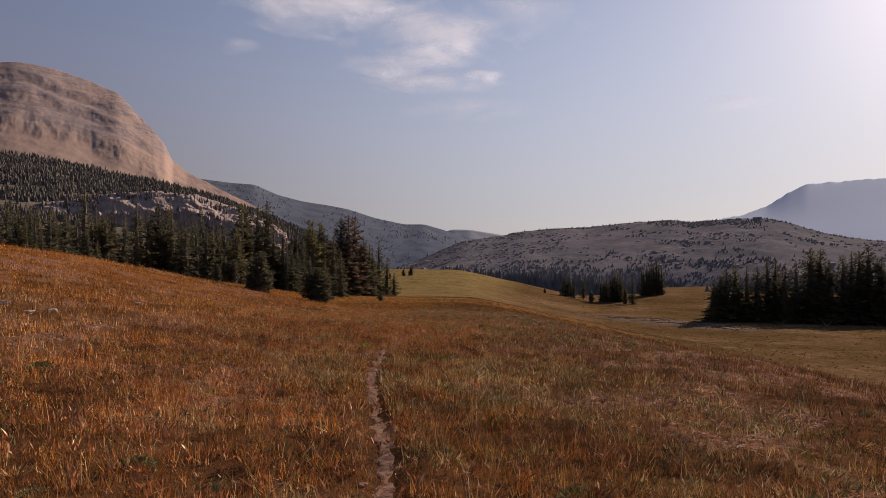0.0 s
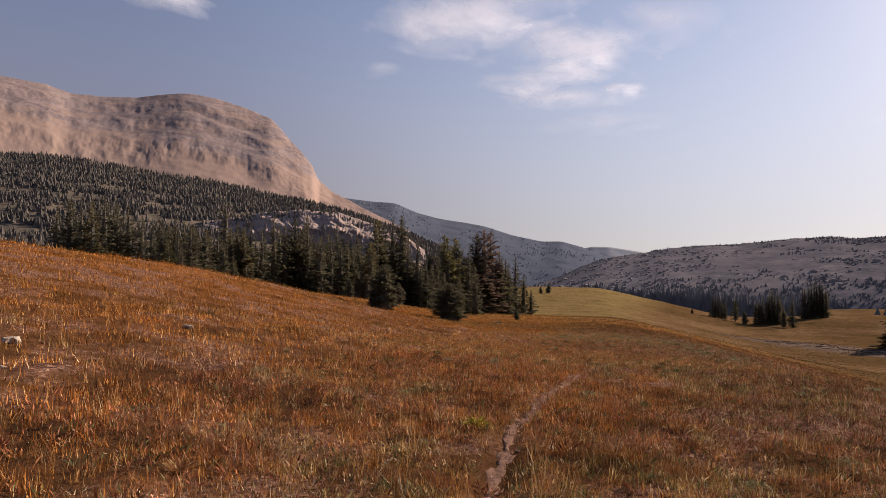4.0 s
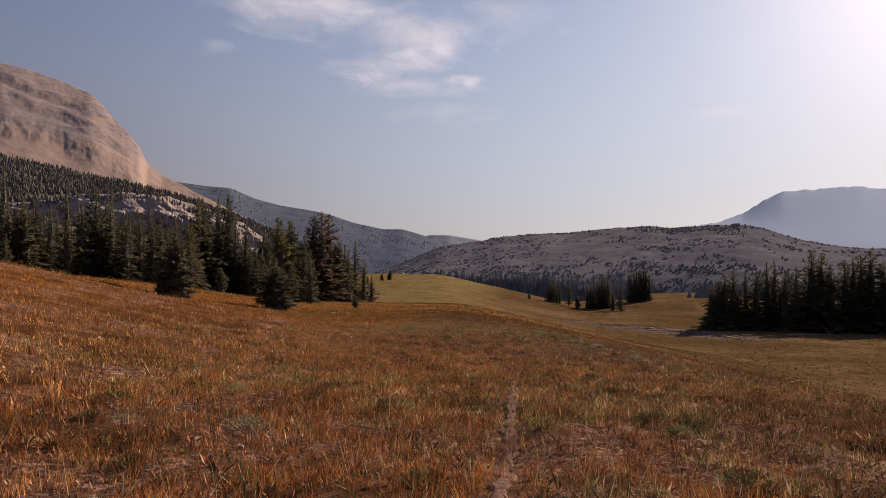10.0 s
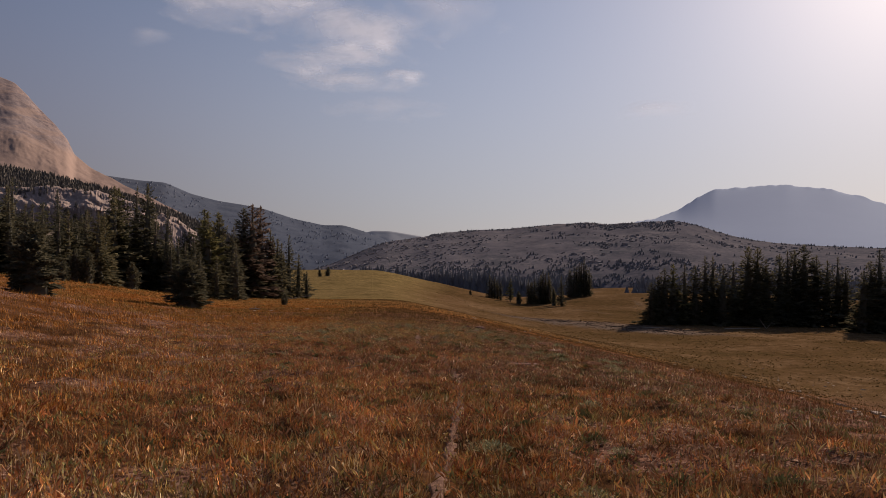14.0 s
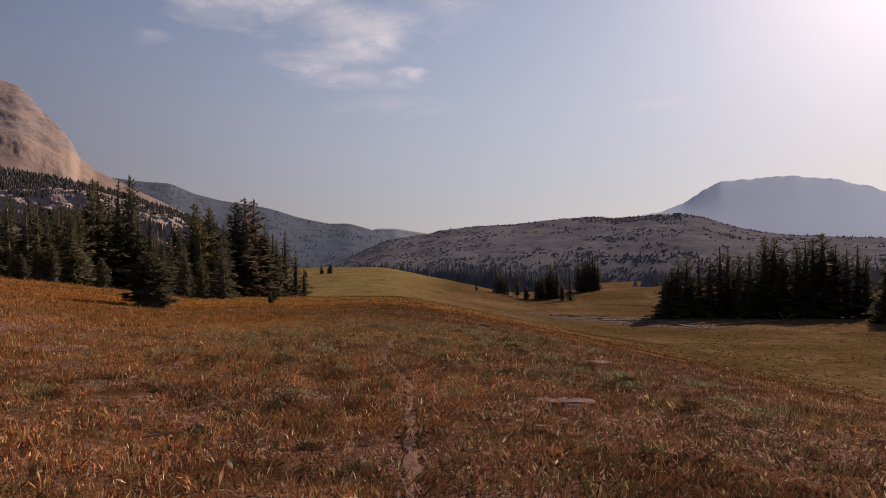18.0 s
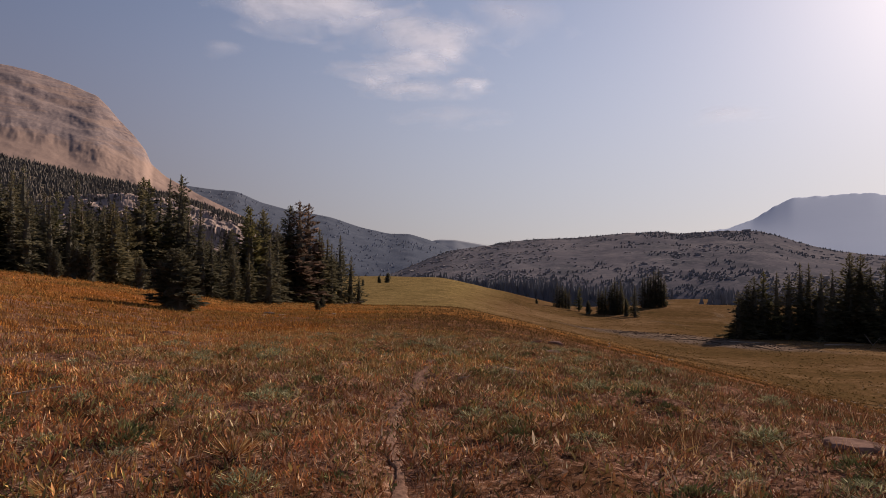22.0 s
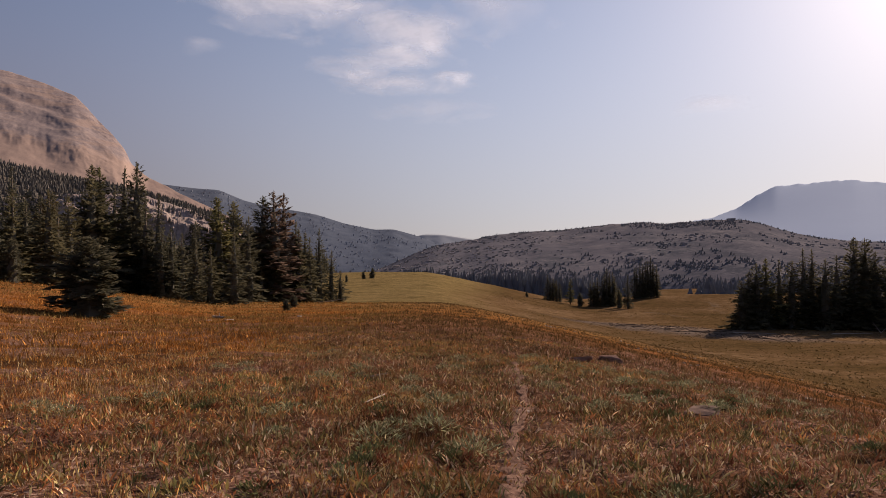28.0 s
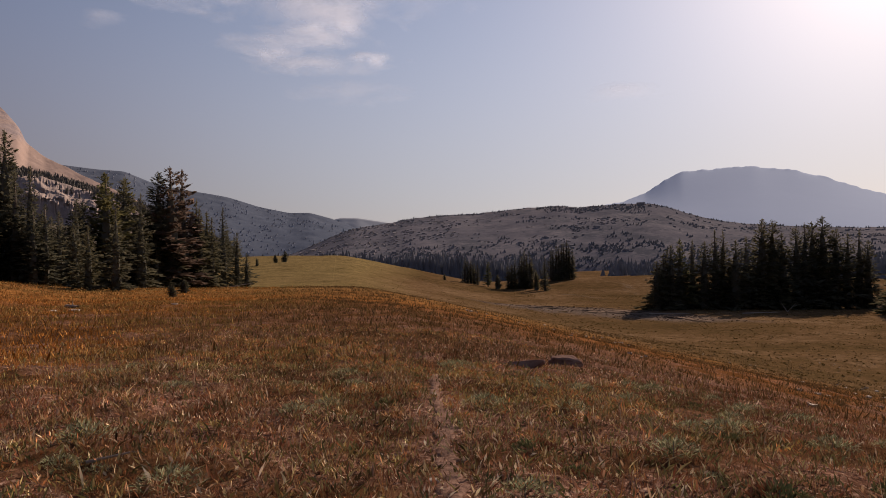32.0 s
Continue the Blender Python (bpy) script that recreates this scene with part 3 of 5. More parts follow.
def mesh_object(name, verts, faces, mat, parent=None, label="", smooth=False):
    me = bpy.data.meshes.new(name)
    verts = np.asarray(verts, np.float32)
    faces = np.asarray(faces, np.int32)
    k = faces.shape[1]
    me.vertices.add(len(verts))
    me.vertices.foreach_set("co", verts.ravel())
    me.loops.add(faces.size)
    me.loops.foreach_set("vertex_index", faces.ravel())
    me.polygons.add(len(faces))
    me.polygons.foreach_set("loop_start", np.arange(0, faces.size, k, dtype=np.int32))
    me.polygons.foreach_set("loop_total", np.full(len(faces), k, np.int32))
    me.polygons.foreach_set("use_smooth", np.full(len(faces), smooth))
    me.update(calc_edges=True)
    me.materials.append(mat)
    ob = new(name, me)
    if parent is not None:
        ob.parent = parent
    if label:
        ob["label"] = label
    return ob


def grid_faces(nu, nv):
    i = np.arange(nu - 1)[:, None] * nv + np.arange(nv - 1)[None]
    return np.stack([i, i + nv, i + nv + 1, i + 1], -1).reshape(-1, 4)


def lumps(x, y, scale, seed=0.0):
    """Smooth uneven relief of about unit height, from a few crossed waves."""
    r = np.random.RandomState(int(seed) + 11)
    out = 0.0
    for k in range(9):
        a, p, s = r.rand() * 6.283, r.rand() * 6.283, scale * (0.6 + 1.2 * r.rand())
        out = out + np.sin((x * math.cos(a) + y * math.sin(a)) / s * 6.283 + p)
    return out / 3.2


def grain(x, y, seed=0, octaves=4):
    """Fractal gradient noise between about -1 and 1, unit cells, each octave turned against the last."""
    r = np.random.RandomState(int(seed) + 101)
    turn = r.rand(256) * 6.283
    gx, gy = np.cos(turn), np.sin(turn)
    mixer = r.permutation(256)
    x, y = np.broadcast_arrays(np.asarray(x, float), np.asarray(y, float))
    out, amp, total = 0.0, 1.0, 0.0
    for k in range(octaves):
        a = 0.5 + 0.9 * k
        u = x * math.cos(a) + y * math.sin(a) + 37.3
        v = y * math.cos(a) - x * math.sin(a) + 11.9
        i, j = np.floor(u).astype(int), np.floor(v).astype(int)
        fu, fv = u - i, v - j
        wu, wv = fu * fu * fu * (fu * (fu * 6 - 15) + 10), fv * fv * fv * (fv * (fv * 6 - 15) + 10)

        def corner(di, dj):
            h = mixer[(mixer[(i + di) & 255] + j + dj) & 255]
            return gx[h] * (fu - di) + gy[h] * (fv - dj)

        lo = corner(0, 0) * (1 - wu) + corner(1, 0) * wu
        hi = corner(0, 1) * (1 - wu) + corner(1, 1) * wu
        out = out + amp * (lo * (1 - wv) + hi * wv)
        total += amp
        amp *= 0.5
        x, y = x * 2.03, y * 2.03
    return 2.0 * out / total


def rough_ground(x, y):
    z = ground(x, y)
    d = np.hypot(x, np.maximum(np.abs(y - 35) - 45, 0))
    near = np.exp(-d / 90)
    trod = 1 - np.exp(-((x - trail_x(y)) / 0.45) ** 2)
    z = z + 0.05 * near * lumps(x, y, 2.6, 1) + 0.035 * near * lumps(x, y, 0.8, 2) * trod
    z = z + 0.35 * lumps(x, y, 70, 3) * step(d, 60, 160) + 0.10 * lumps(x, y, 14, 4) * step(d, 15, 40)
    rut = np.interp(y, (-5, 18, 24, 42, 47, 58, 64, 84), (0.09, 0.08, 0.02, 0.02, 0.05, 0.04, 0.02, 0.01))
    return z - rut * np.exp(-((x - trail_x(y)) / 0.15) ** 4) * ((y > -5) & (y < 84))


def axis(lo, hi, fine, reach):
    a = [0.0]
    while a[-1] < hi:
        a.append(a[-1] + fine + max(0, a[-1] - reach) * 0.06)
    b = [0.0]
    while b[-1] > lo:
        b.append(b[-1] - fine - max(0, -b[-1] - reach) * 0.06)
    return np.array(b[:0:-1] + a)


gx = axis(-4600, 4600, 0.11, 5.2)
gy = axis(-2500, 4600, 0.55, 84)
X, Y = np.meshgrid(gx, gy, indexing="ij")
ground_ob = mesh_object("ground", np.stack([X, Y, rough_ground(X, Y)], -1).reshape(-1, 3), grid_faces(len(gx), len(gy)), MEADOW, smooth=True)
tagged(ground_ob, "dry autumn mountain meadow of golden and rust grass", "meadow", kind="structure")


def footpath():
    """The narrow trodden line: bare soil in its rut, broken at the edges and dipping under the turf in places."""
    ys = np.arange(-4, 84, 0.06)
    v = np.linspace(-1, 1, 15)
    w = 0.20 * np.interp(ys, (17, 24, 42, 47, 56, 60, 84), (0.9, 0.85, 0.5, 0.65, 0.65, 0.95, 0.9)) * np.clip(0.85 + 0.3 * lumps(ys, 0 * ys, 2.1, 24), 0.4, 1.3)
    X = trail_x(ys)[:, None] + 0.05 * grain(ys * 0.7, 0.5, 23, 3)[:, None] + v[None] * w[:, None]
    Y = ys[:, None] + 0 * v[None]
    rag = np.abs(v)[None] + 0.55 * grain(X * 5.5, Y * 4.0, 25, 4)
    Z = rough_ground(X, Y) + 0.020 + 0.010 * grain(X * 14, Y * 14, 26, 3) - 0.06 * step(rag, 0.35, 0.75)
    ob = mesh_object("trail", np.stack([X, Y, Z], -1).reshape(-1, 3), grid_faces(len(ys), len(v)), SOIL, smooth=True)
    tagged(ob, "narrow trodden footpath of bare brown soil", "footpath", kind="structure")


footpath()


# ---------------------------------------------------------------- mountains
EYE = np.array((0.0, 35.0, -2.5))


def ridge(name, skyline, d_foot, d_crest, z_foot, mat, label, shape=1.0, cliff=0.0, rugged=10.0, cell=120.0, n=260, rows=56, seed=1, jag=0.0, flutes=5.0, recede=None, pitch=2.6, blend=60, tilt=0.0, even=0):
    """A mountain side: skyline rows of (degrees to the right of +y, degrees above the level), feet nearer, crest farther."""
    az = np.linspace(skyline[0][0], skyline[-1][0], n)
    el = np.interp(az, [s[0] for s in skyline], [s[1] for s in skyline])
    k = np.exp(-np.linspace(-2, 2, 2 * (n // blend) + 3) ** 2)
    k /= k.sum()
    el = np.convolve(np.pad(el, len(k) // 2, mode="edge"), k, "valid")
    v = np.concatenate([np.linspace(0, 1, rows), 1 + np.linspace(0.05, 0.8, 8)])
    A, V = np.meshgrid(np.radians(az), v, indexing="ij")
    if recede:
        d_crest = d_crest * np.interp(az, *recede)[:, None]
    else:
        d_crest = np.full((n, 1), float(d_crest))
    zc = np.tan(np.radians(el))[:, None] * d_crest
    D = d_foot + (d_crest - d_foot) * V
    up = np.clip(V, 0, 1) ** shape
    W = (D - d_foot) / (d_crest.max() - d_foot) + 0.06 * grain(az[:, None] * 0.12, V * 2, seed + 30, 3) + 0.035 * grain(az[:, None] * 0.6, V * 5, seed + 31, 4) + (tilt * step(az, -31, -20))[:, None]
    if cliff:
        up = up * (0.96 - cliff) + (cliff * step(W, 0.46, 0.62) + 0.02 * step(W, 0.66, 0.78) + 0.02 * step(W, 0.80, 0.92))
        up = up / up[:, rows - 1:rows]
    if even:                                  # below the crest the slope runs evenly along the mountain
        calm = np.convolve(np.pad(zc[:, 0], even, mode="edge"), np.full(2 * even + 1, 1 / (2 * even + 1)), "valid")[:, None]
        zc = calm + (zc - calm) * step(V, 0.35, 1.0)
    Z = z_foot + (zc - z_foot) * up - np.clip(V - 1, 0, None) * (zc - z_foot) * 0.7
    px, py = D * np.sin(A), D * np.cos(A)
    inner = np.clip(V * 6, 0, 1) * np.clip((1 - V) * 8, 0.06, 1)
    w = rugged * 1.6 * grain(px / cell * 1.6, py / cell * 1.6, seed + 40, 5)
    Z = Z + w * inner * 0.6
    notch = 1.6 * grain(az * 1.1, 0.5, seed + 20, 5)
    Z = Z + np.radians(jag) * d_crest * notch[:, None] * step(V, 0.93, 1.0)
    if cliff:
        deg = np.degrees(A)
        rise = Z / (0.0175 * d_crest) + 0.18 * deg
        rise = rise + 0.9 * grain(deg * 0.35, rise * 0.5, seed + 6, 3)
        deg = deg + 0.35 * grain(deg * 0.8, rise * 0.8, seed + 7, 3)
        flute = 1 - 2 * np.abs(grain(deg * pitch, rise * pitch * 0.22, seed, 3))
        block = grain(deg * pitch * 0.35, rise * pitch * 0.4, seed + 1, 4)
        ledge = grain(deg * 0.5, rise * 2.6, seed + 2, 3)
        broken = np.clip(0.55 + 0.9 * grain(deg * 0.4, rise * 0.8, seed + 3, 3), 0, 1.3)
        band = step(W, 0.47, 0.52) * (1 - step(W, 0.57, 0.70))
        cap = step(V, 0.83, 0.87) * (1 - step(V, 0.94, 1.0))
        upper = step(W, 0.54, 0.66)
        gully = grain(deg * 0.8 + 0.5 * rise, rise * 0.45, seed + 4, 3) * step(V, 0.25, 0.45)
        D = D + flutes * ((band * (0.35 + 0.65 * broken) + 0.45 * cap + 0.22 * upper * broken) * flute + (0.7 * band + 0.45 * upper * broken) * block + 1.1 * upper * ledge + 0.55 * gully) * inner
        px, py = D * np.sin(A), D * np.cos(A)
    P = np.stack([px, py, Z], -1) + EYE
    ob = mesh_object(name, P.reshape(-1, 3), grid_faces(n, len(v)), mat, smooth=True)
    tagged(ob, label, "mountain", kind="structure")
    return P, el


ridge("mountain_west", [(-50, 11.2), (-44, 12.9), (-40, 12.6), (-38.6, 12.2), (-36.8, 12.2), (-34.4, 12.35), (-32.4, 12.75), (-31.2, 12.95), (-30.2, 12.95), (-28.6, 12.75), (-26.5, 12.2), (-24.8, 11.6), (-24.1, 10.95), (-23.3, 10.05), (-22.3, 9.05),
      (-21.55, 8.1), (-21.15, 7.15), (-20.1, 6.3), (-18.9, 5.7), (-17.5, 5.0), (-16, 4.3), (-14, 3.3)], 2000, 3900, 60, M_TAN,
      "broad tan limestone mountain with cliff bands above pale scree", 1.05, 0.03, 5, 200, 520, 180, 3, 0.028, 1.9, ((-28.6, -26.5, -24.8, -24.1, -23.3, -22.3, -21.55, -21.15, -20.1, -18.9, -17.5, -14), (1.0, 0.985, 0.945, 0.915, 0.88, 0.84, 0.81, 0.79, 0.76, 0.73, 0.69, 0.62)), 2.6, 150, 0.20)
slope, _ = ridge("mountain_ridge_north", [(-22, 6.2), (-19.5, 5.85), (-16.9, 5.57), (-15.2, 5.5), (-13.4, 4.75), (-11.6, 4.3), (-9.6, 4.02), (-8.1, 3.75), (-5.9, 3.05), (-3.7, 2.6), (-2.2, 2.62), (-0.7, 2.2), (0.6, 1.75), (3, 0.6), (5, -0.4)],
      2600, 4000, -60, M_HAZE_SLOPE, "long forested ridge falling to the valley, tinted blue for haze", 0.8, 0, 7, 300, 260, 50, 5)
ridge("mountain_far", [(-6, 1.2), (-1, 1.95), (0.1, 2.22), (1.4, 2.2), (3.6, 1.85), (7, 1.2), (12, 0.6)], 4200, 4700, -60, M_HAZE_HILL, "flat-topped hill in the distance, tinted pale blue for haze", 0.8, 0, 12, 300, 90, 20, 7)
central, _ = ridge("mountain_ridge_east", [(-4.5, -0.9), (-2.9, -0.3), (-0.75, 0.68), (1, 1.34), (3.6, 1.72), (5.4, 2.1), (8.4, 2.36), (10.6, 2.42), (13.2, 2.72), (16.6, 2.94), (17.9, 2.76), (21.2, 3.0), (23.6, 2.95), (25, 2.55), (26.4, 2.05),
      (28.3, 1.55), (30.8, 1.25), (36.6, 0.95), (46, 0.8), (60, 0.6)], 1250, 2300, -48, M_RIDGE, "low pale ridge of broken rock and dark scrub, tinted for haze", 0.75, 0, 3.5, 150, 380, 60, 9, 0.04)
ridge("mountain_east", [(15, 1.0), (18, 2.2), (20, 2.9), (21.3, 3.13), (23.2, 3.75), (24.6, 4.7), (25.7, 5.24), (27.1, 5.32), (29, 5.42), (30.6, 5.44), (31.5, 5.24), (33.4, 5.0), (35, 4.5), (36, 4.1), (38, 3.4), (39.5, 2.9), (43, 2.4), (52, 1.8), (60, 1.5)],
      2300, 4300, -60, M_HAZE_MESA, "mesa mountain tinted blue-grey for haze against the bright sky", 0.85, 0.0, 0.3, 300, 560, 60, 11, 0.075, blend=80, even=70)
bench, _ = ridge("mountain_bench_west", [(-62, 6.5), (-48, 7.6), (-40, 7.95), (-36.7, 7.7), (-33, 7.15), (-29.3, 6.8), (-25.4, 6.1), (-23, 5.7), (-20.5, 5.2), (-18.6, 4.75), (-16.9, 4.2), (-15, 3.55), (-12.5, 2.5), (-10, 1.3), (-8, 0.2)],
      700, 1700, -35, M_BENCH, "wooded bench with pale cliffs below the mountain", 0.9, 0, 5, 130, 320, 60, 13)


cliffs, _ = ridge("mountain_cliff_band", [(-30, 3.9), (-27, 4.3), (-25.5, 4.7), (-23, 4.95), (-21, 4.95), (-19, 4.55), (-17.5, 4.1), (-16, 3.6), (-14.5, 3.0), (-13, 2.0)], 965, 1100, 8, M_CLIFF,
      "band of pale pinkish fluted cliffs under the wooded bench", 1.3, 0.3, 8, 50, 560, 60, 17, 0.09, 5.0, None, 5.0)


# ---------------------------------------------------------------- clouds
def cloud(x, y, z, w, d, label, turn=0, mat=CLOUD):
    n = 14
    u = np.linspace(-0.5, 0.5, n)
    U, W = np.meshgrid(u, u, indexing="ij")
    P = np.stack([U * w, W * d, 18 * np.cos(U * 5) * np.cos(W * 4)], -1).reshape(-1, 3)
    ob = mesh_object("cloud", P, grid_faces(n, n), mat, smooth=True)
    ob.matrix_world = pose(x, y, z, 0, 0, turn)
    ob.visible_shadow = False
    tagged(ob, label, "cloud", kind="structure")


cloud(-330, 1860, 640, 1000, 800, "long white cloud lobe high in the hazy sky", -14)
cloud(-60, 2120, 642, 900, 900, "broad thin white cloud high in the hazy sky", -8)
cloud(-110, 2430, 644, 820, 640, "flat white cloud lobe in the hazy sky", 4)
cloud(-50, 2760, 646, 820, 700, "white cloud lobe thinning towards the valley", 2)
cloud(95, 2640, 646, 340, 330, "small white cloud puff beside the larger cloud", 0)
cloud(60, 3200, 640, 820, 900, "faint veil of cloud over the valley", 0, CLOUD_FAINT)
cloud(190, 1980, 640, 520, 620, "faint white cloud veil high in the sky", 0, CLOUD_FAINT)
cloud(-650, 2250, 640, 320, 380, "small faint white cloud high in the sky", 0, CLOUD_FAINT)
cloud(-1000, 1560, 640, 320, 460, "small white cloud scrap high over the mountain", -20)
cloud(1050, 2700, 560, 500, 600, "faint thin cloud low in the bright sky", 0, CLOUD_FAINT)


# ---------------------------------------------------------------- conifers
def crown_mesh(h, r, seed, boughs=110, sprays=20, skirt=0.03, gap=0.0, power=0.8, tip=0.75, droop=0.35, size=1.0, body=0.5, foot=0.6, belly=0.08):
    """Foliage of a conifer: boughs set round the stem, each a drooping line of flat sprays, and a dark inner body."""
    rng = np.random.RandomState(seed)
    f = skirt + (0.985 - skirt) * (np.arange(boughs) + rng.rand(boughs)) / boughs
    a = np.arange(boughs) * 2.39996 + 0.7 * rng.randn(boughs)
    lop = 1 + 0.20 * np.sin(a + 6.0 * f + seed) + 0.16 * np.sin(2 * a - 15.0 * f + 2 * seed)
    thin = tip + (1 - tip) * np.clip((1 - f) / 0.35, 0, 1)
    B = r * ((1 - f) ** power * thin * lop * (0.62 + 0.55 * rng.rand(boughs)) * np.clip(foot + (1 - foot) * (f - skirt) / belly, 0, 1) + 0.03)
    if gap:
        keep = (np.sin(2 * a + 11.0 * f + seed) + 0.6 * np.sin(5 * a - 23 * f) + 0.8 * rng.randn(boughs) < 1.6 - 2.6 * gap) | (f > 0.93)
        f, a, B = f[keep], a[keep], B[keep]
    n = len(f)
    k = np.maximum(9, (sprays * (0.35 + 0.65 * B / B.max())).astype(int))
    i = np.repeat(np.arange(n), k)
    m = len(i)
    u = 0.10 + 0.90 * rng.rand(m) ** 0.8
    L = B[i]
    rise = 0.55 * f[i] - droop * (1 - f[i])
    out = L * u
    z = f[i] * h + out * rise - 0.25 * out * u * (1 - f[i]) + 0.10 * L * u ** 3 + 0.03 * r * rng.randn(m)
    side = 0.5 * L * (1.1 - u) * (rng.rand(m) - 0.5) * 2
    ca, sn = np.cos(a[i]), np.sin(a[i])
    p = np.stack([ca * out - sn * side, sn * out + ca * side, z], -1)
    S = size * (0.20 * L + 0.085 * r * (0.45 + 0.55 * (1 - f[i]))) * (0.6 + 0.8 * rng.rand(m))
    tw = a[i] + 1.5 * (rng.rand(m) - 0.5) + 0.8 * side / (L + 1e-6)
    d = np.stack([np.cos(tw) * S, np.sin(tw) * S, S * (-0.45 + 0.6 * rng.rand(m) + 0.7 * f[i])], -1)
    W = S * (0.5 + 0.4 * rng.rand(m))
    t = np.stack([-np.sin(tw) * W, np.cos(tw) * W, W * (rng.rand(m) - 0.5) * 1.6], -1)
    V = np.stack([p - 0.5 * t, p + 0.5 * t, p + d], 1).reshape(-1, 3)
    T = np.arange(3 * m).reshape(-1, 3)
    # upright leader at the top
    q = 16
    zz = h * (0.93 + 0.07 * np.arange(q) / (q - 1))
    ang = np.arange(q) * 2.4
    w = 0.05 * r * (1.25 - np.arange(q) / (q - 1)) + 0.01
    lead = np.stack([np.stack([0 * zz, 0 * zz, zz - 0.01 * h], -1), np.stack([w * np.cos(ang), w * np.sin(ang), zz], -1), np.stack([0 * zz, 0 * zz, zz + 0.015 * h], -1)], 1).reshape(-1, 3)
    T = np.concatenate([T, len(V) + np.arange(3 * q).reshape(-1, 3)])
    V = np.concatenate([V, lead])
    # inner body
    rows, sides = 12, 8
    k = np.linspace(0, 1, rows)[:, None]
    ang = np.arange(sides)[None] * 6.283 / sides + 0.4 * k
    rad = body * r * ((1 - k) ** power * (0.7 + 0.4 * rng.rand(rows, sides)) * np.clip((1 - k) * 4, 0.1, 1) + 0.006)
    C = np.stack([rad * np.cos(ang), rad * np.sin(ang), (skirt + (0.95 - skirt) * k) * h + 0 * ang], -1).reshape(-1, 3)
    q = [(i * sides + j, i * sides + (j + 1) % sides, (i + 1) * sides + (j + 1) % sides, (i + 1) * sides + j) for i in range(rows - 1) for j in range(sides)]
    return V, T, C, q


def tube(points, radii, sides=7):
    V, F = [], []
    for (x, y, z), r in zip(points, radii):
        for k in range(sides):
            a = 6.283 * k / sides
            V.append((x + r * math.cos(a), y + r * math.sin(a), z))
    for i in range(len(points) - 1):
        for k in range(sides):
            F.append((i * sides + k, i * sides + (k + 1) % sides, (i + 1) * sides + (k + 1) % sides, (i + 1) * sides + k))
    return V, F


def limb(p, q, r0, r1, sides=5):
    p, q = Vector(p), Vector(q)
    d = (q - p).normalized()
    u = d.orthogonal().normalized()
    w = d.cross(u)
    V = [tuple(c + (u * math.cos(6.283 * k / sides) + w * math.sin(6.283 * k / sides)) * r) for c, r in ((p, r0), (q, r1)) for k in range(sides)]
    return V, [(k, (k + 1) % sides, sides + (k + 1) % sides, sides + k) for k in range(sides)]


def conifer(name, h, r, seed, label, mat=None, **shape):
    root = new(name)
    tagged(root, label, "tree", "conifers of the meadow")
    V, F = tube([(0, 0, -0.5), (0.02 * h, 0, 0.3 * h), (0, 0.01 * h, 0.7 * h), (0, 0, 0.98 * h)], [0.018 * h + 0.03, 0.013 * h, 0.007 * h, 0.002 * h])
    mesh_object("trunk", V, F, BARK, root, smooth=True)
    V, T, C, q = crown_mesh(h, r, seed, **shape)
    crown = mesh_object("crown", V, T, mat or NEEDLE, root)
    mesh_object("inner_foliage", C, q, CORE, crown)
    return root


# prototypes stand 10 m tall and are scaled where they are planted
KINDS = {
    "spire": dict(h=10, r=1.25, seed=3, boughs=160, sprays=24, power=0.74, tip=0.6, body=0.3),
    "narrow": dict(h=10, r=1.5, seed=5, boughs=150, sprays=25, gap=0.06, power=0.66, tip=0.6, body=0.3),
    "full": dict(h=10, r=1.9, seed=8, boughs=155, sprays=30, power=0.64, tip=0.7, body=0.3),
    "loose": dict(h=10, r=1.85, seed=12, boughs=130, sprays=32, gap=0.25, power=0.72, tip=0.9, droop=0.15, skirt=0.08, body=0.3),
    "young": dict(h=10, r=3.0, seed=17, boughs=230, sprays=44, power=0.42, skirt=0.02, size=0.7, tip=0.6, droop=0.1, body=0.55, foot=0.45, belly=0.25),
    "column": dict(h=10, r=1.0, seed=31, boughs=150, sprays=20, power=0.42, skirt=0.02, gap=0.1, tip=0.5, body=0.3),
    "broken": dict(h=10, r=1.4, seed=37, boughs=100, sprays=16, power=0.5, skirt=0.08, gap=0.4, body=0.3),
    "dull": dict(h=10, r=1.75, seed=21, boughs=140, sprays=32, gap=0.16, power=0.62, tip=0.9, droop=0.15, skirt=0.08, body=0.3),
    "dense": dict(h=10, r=1.7, seed=27, boughs=150, sprays=27, power=0.58, skirt=0.0, tip=0.6, body=0.3),
}
LABELS = {
    "spire": "dark green spire-shaped subalpine fir in the meadow",
    "narrow": "narrow dark green fir standing among other firs",
    "full": "broad dark green spruce with layered boughs",
    "loose": "round-topped pine with open yellowish green boughs",
    "young": "short bushy young fir on the grass slope",
    "dull": "tall fading conifer with greyish brown needles",
    "column": "slender columnar fir crowded among others",
    "broken": "thin broken-topped fir with missing boughs",
    "dense": "dense dark fir at the edge of a grove",
}
protos = {}


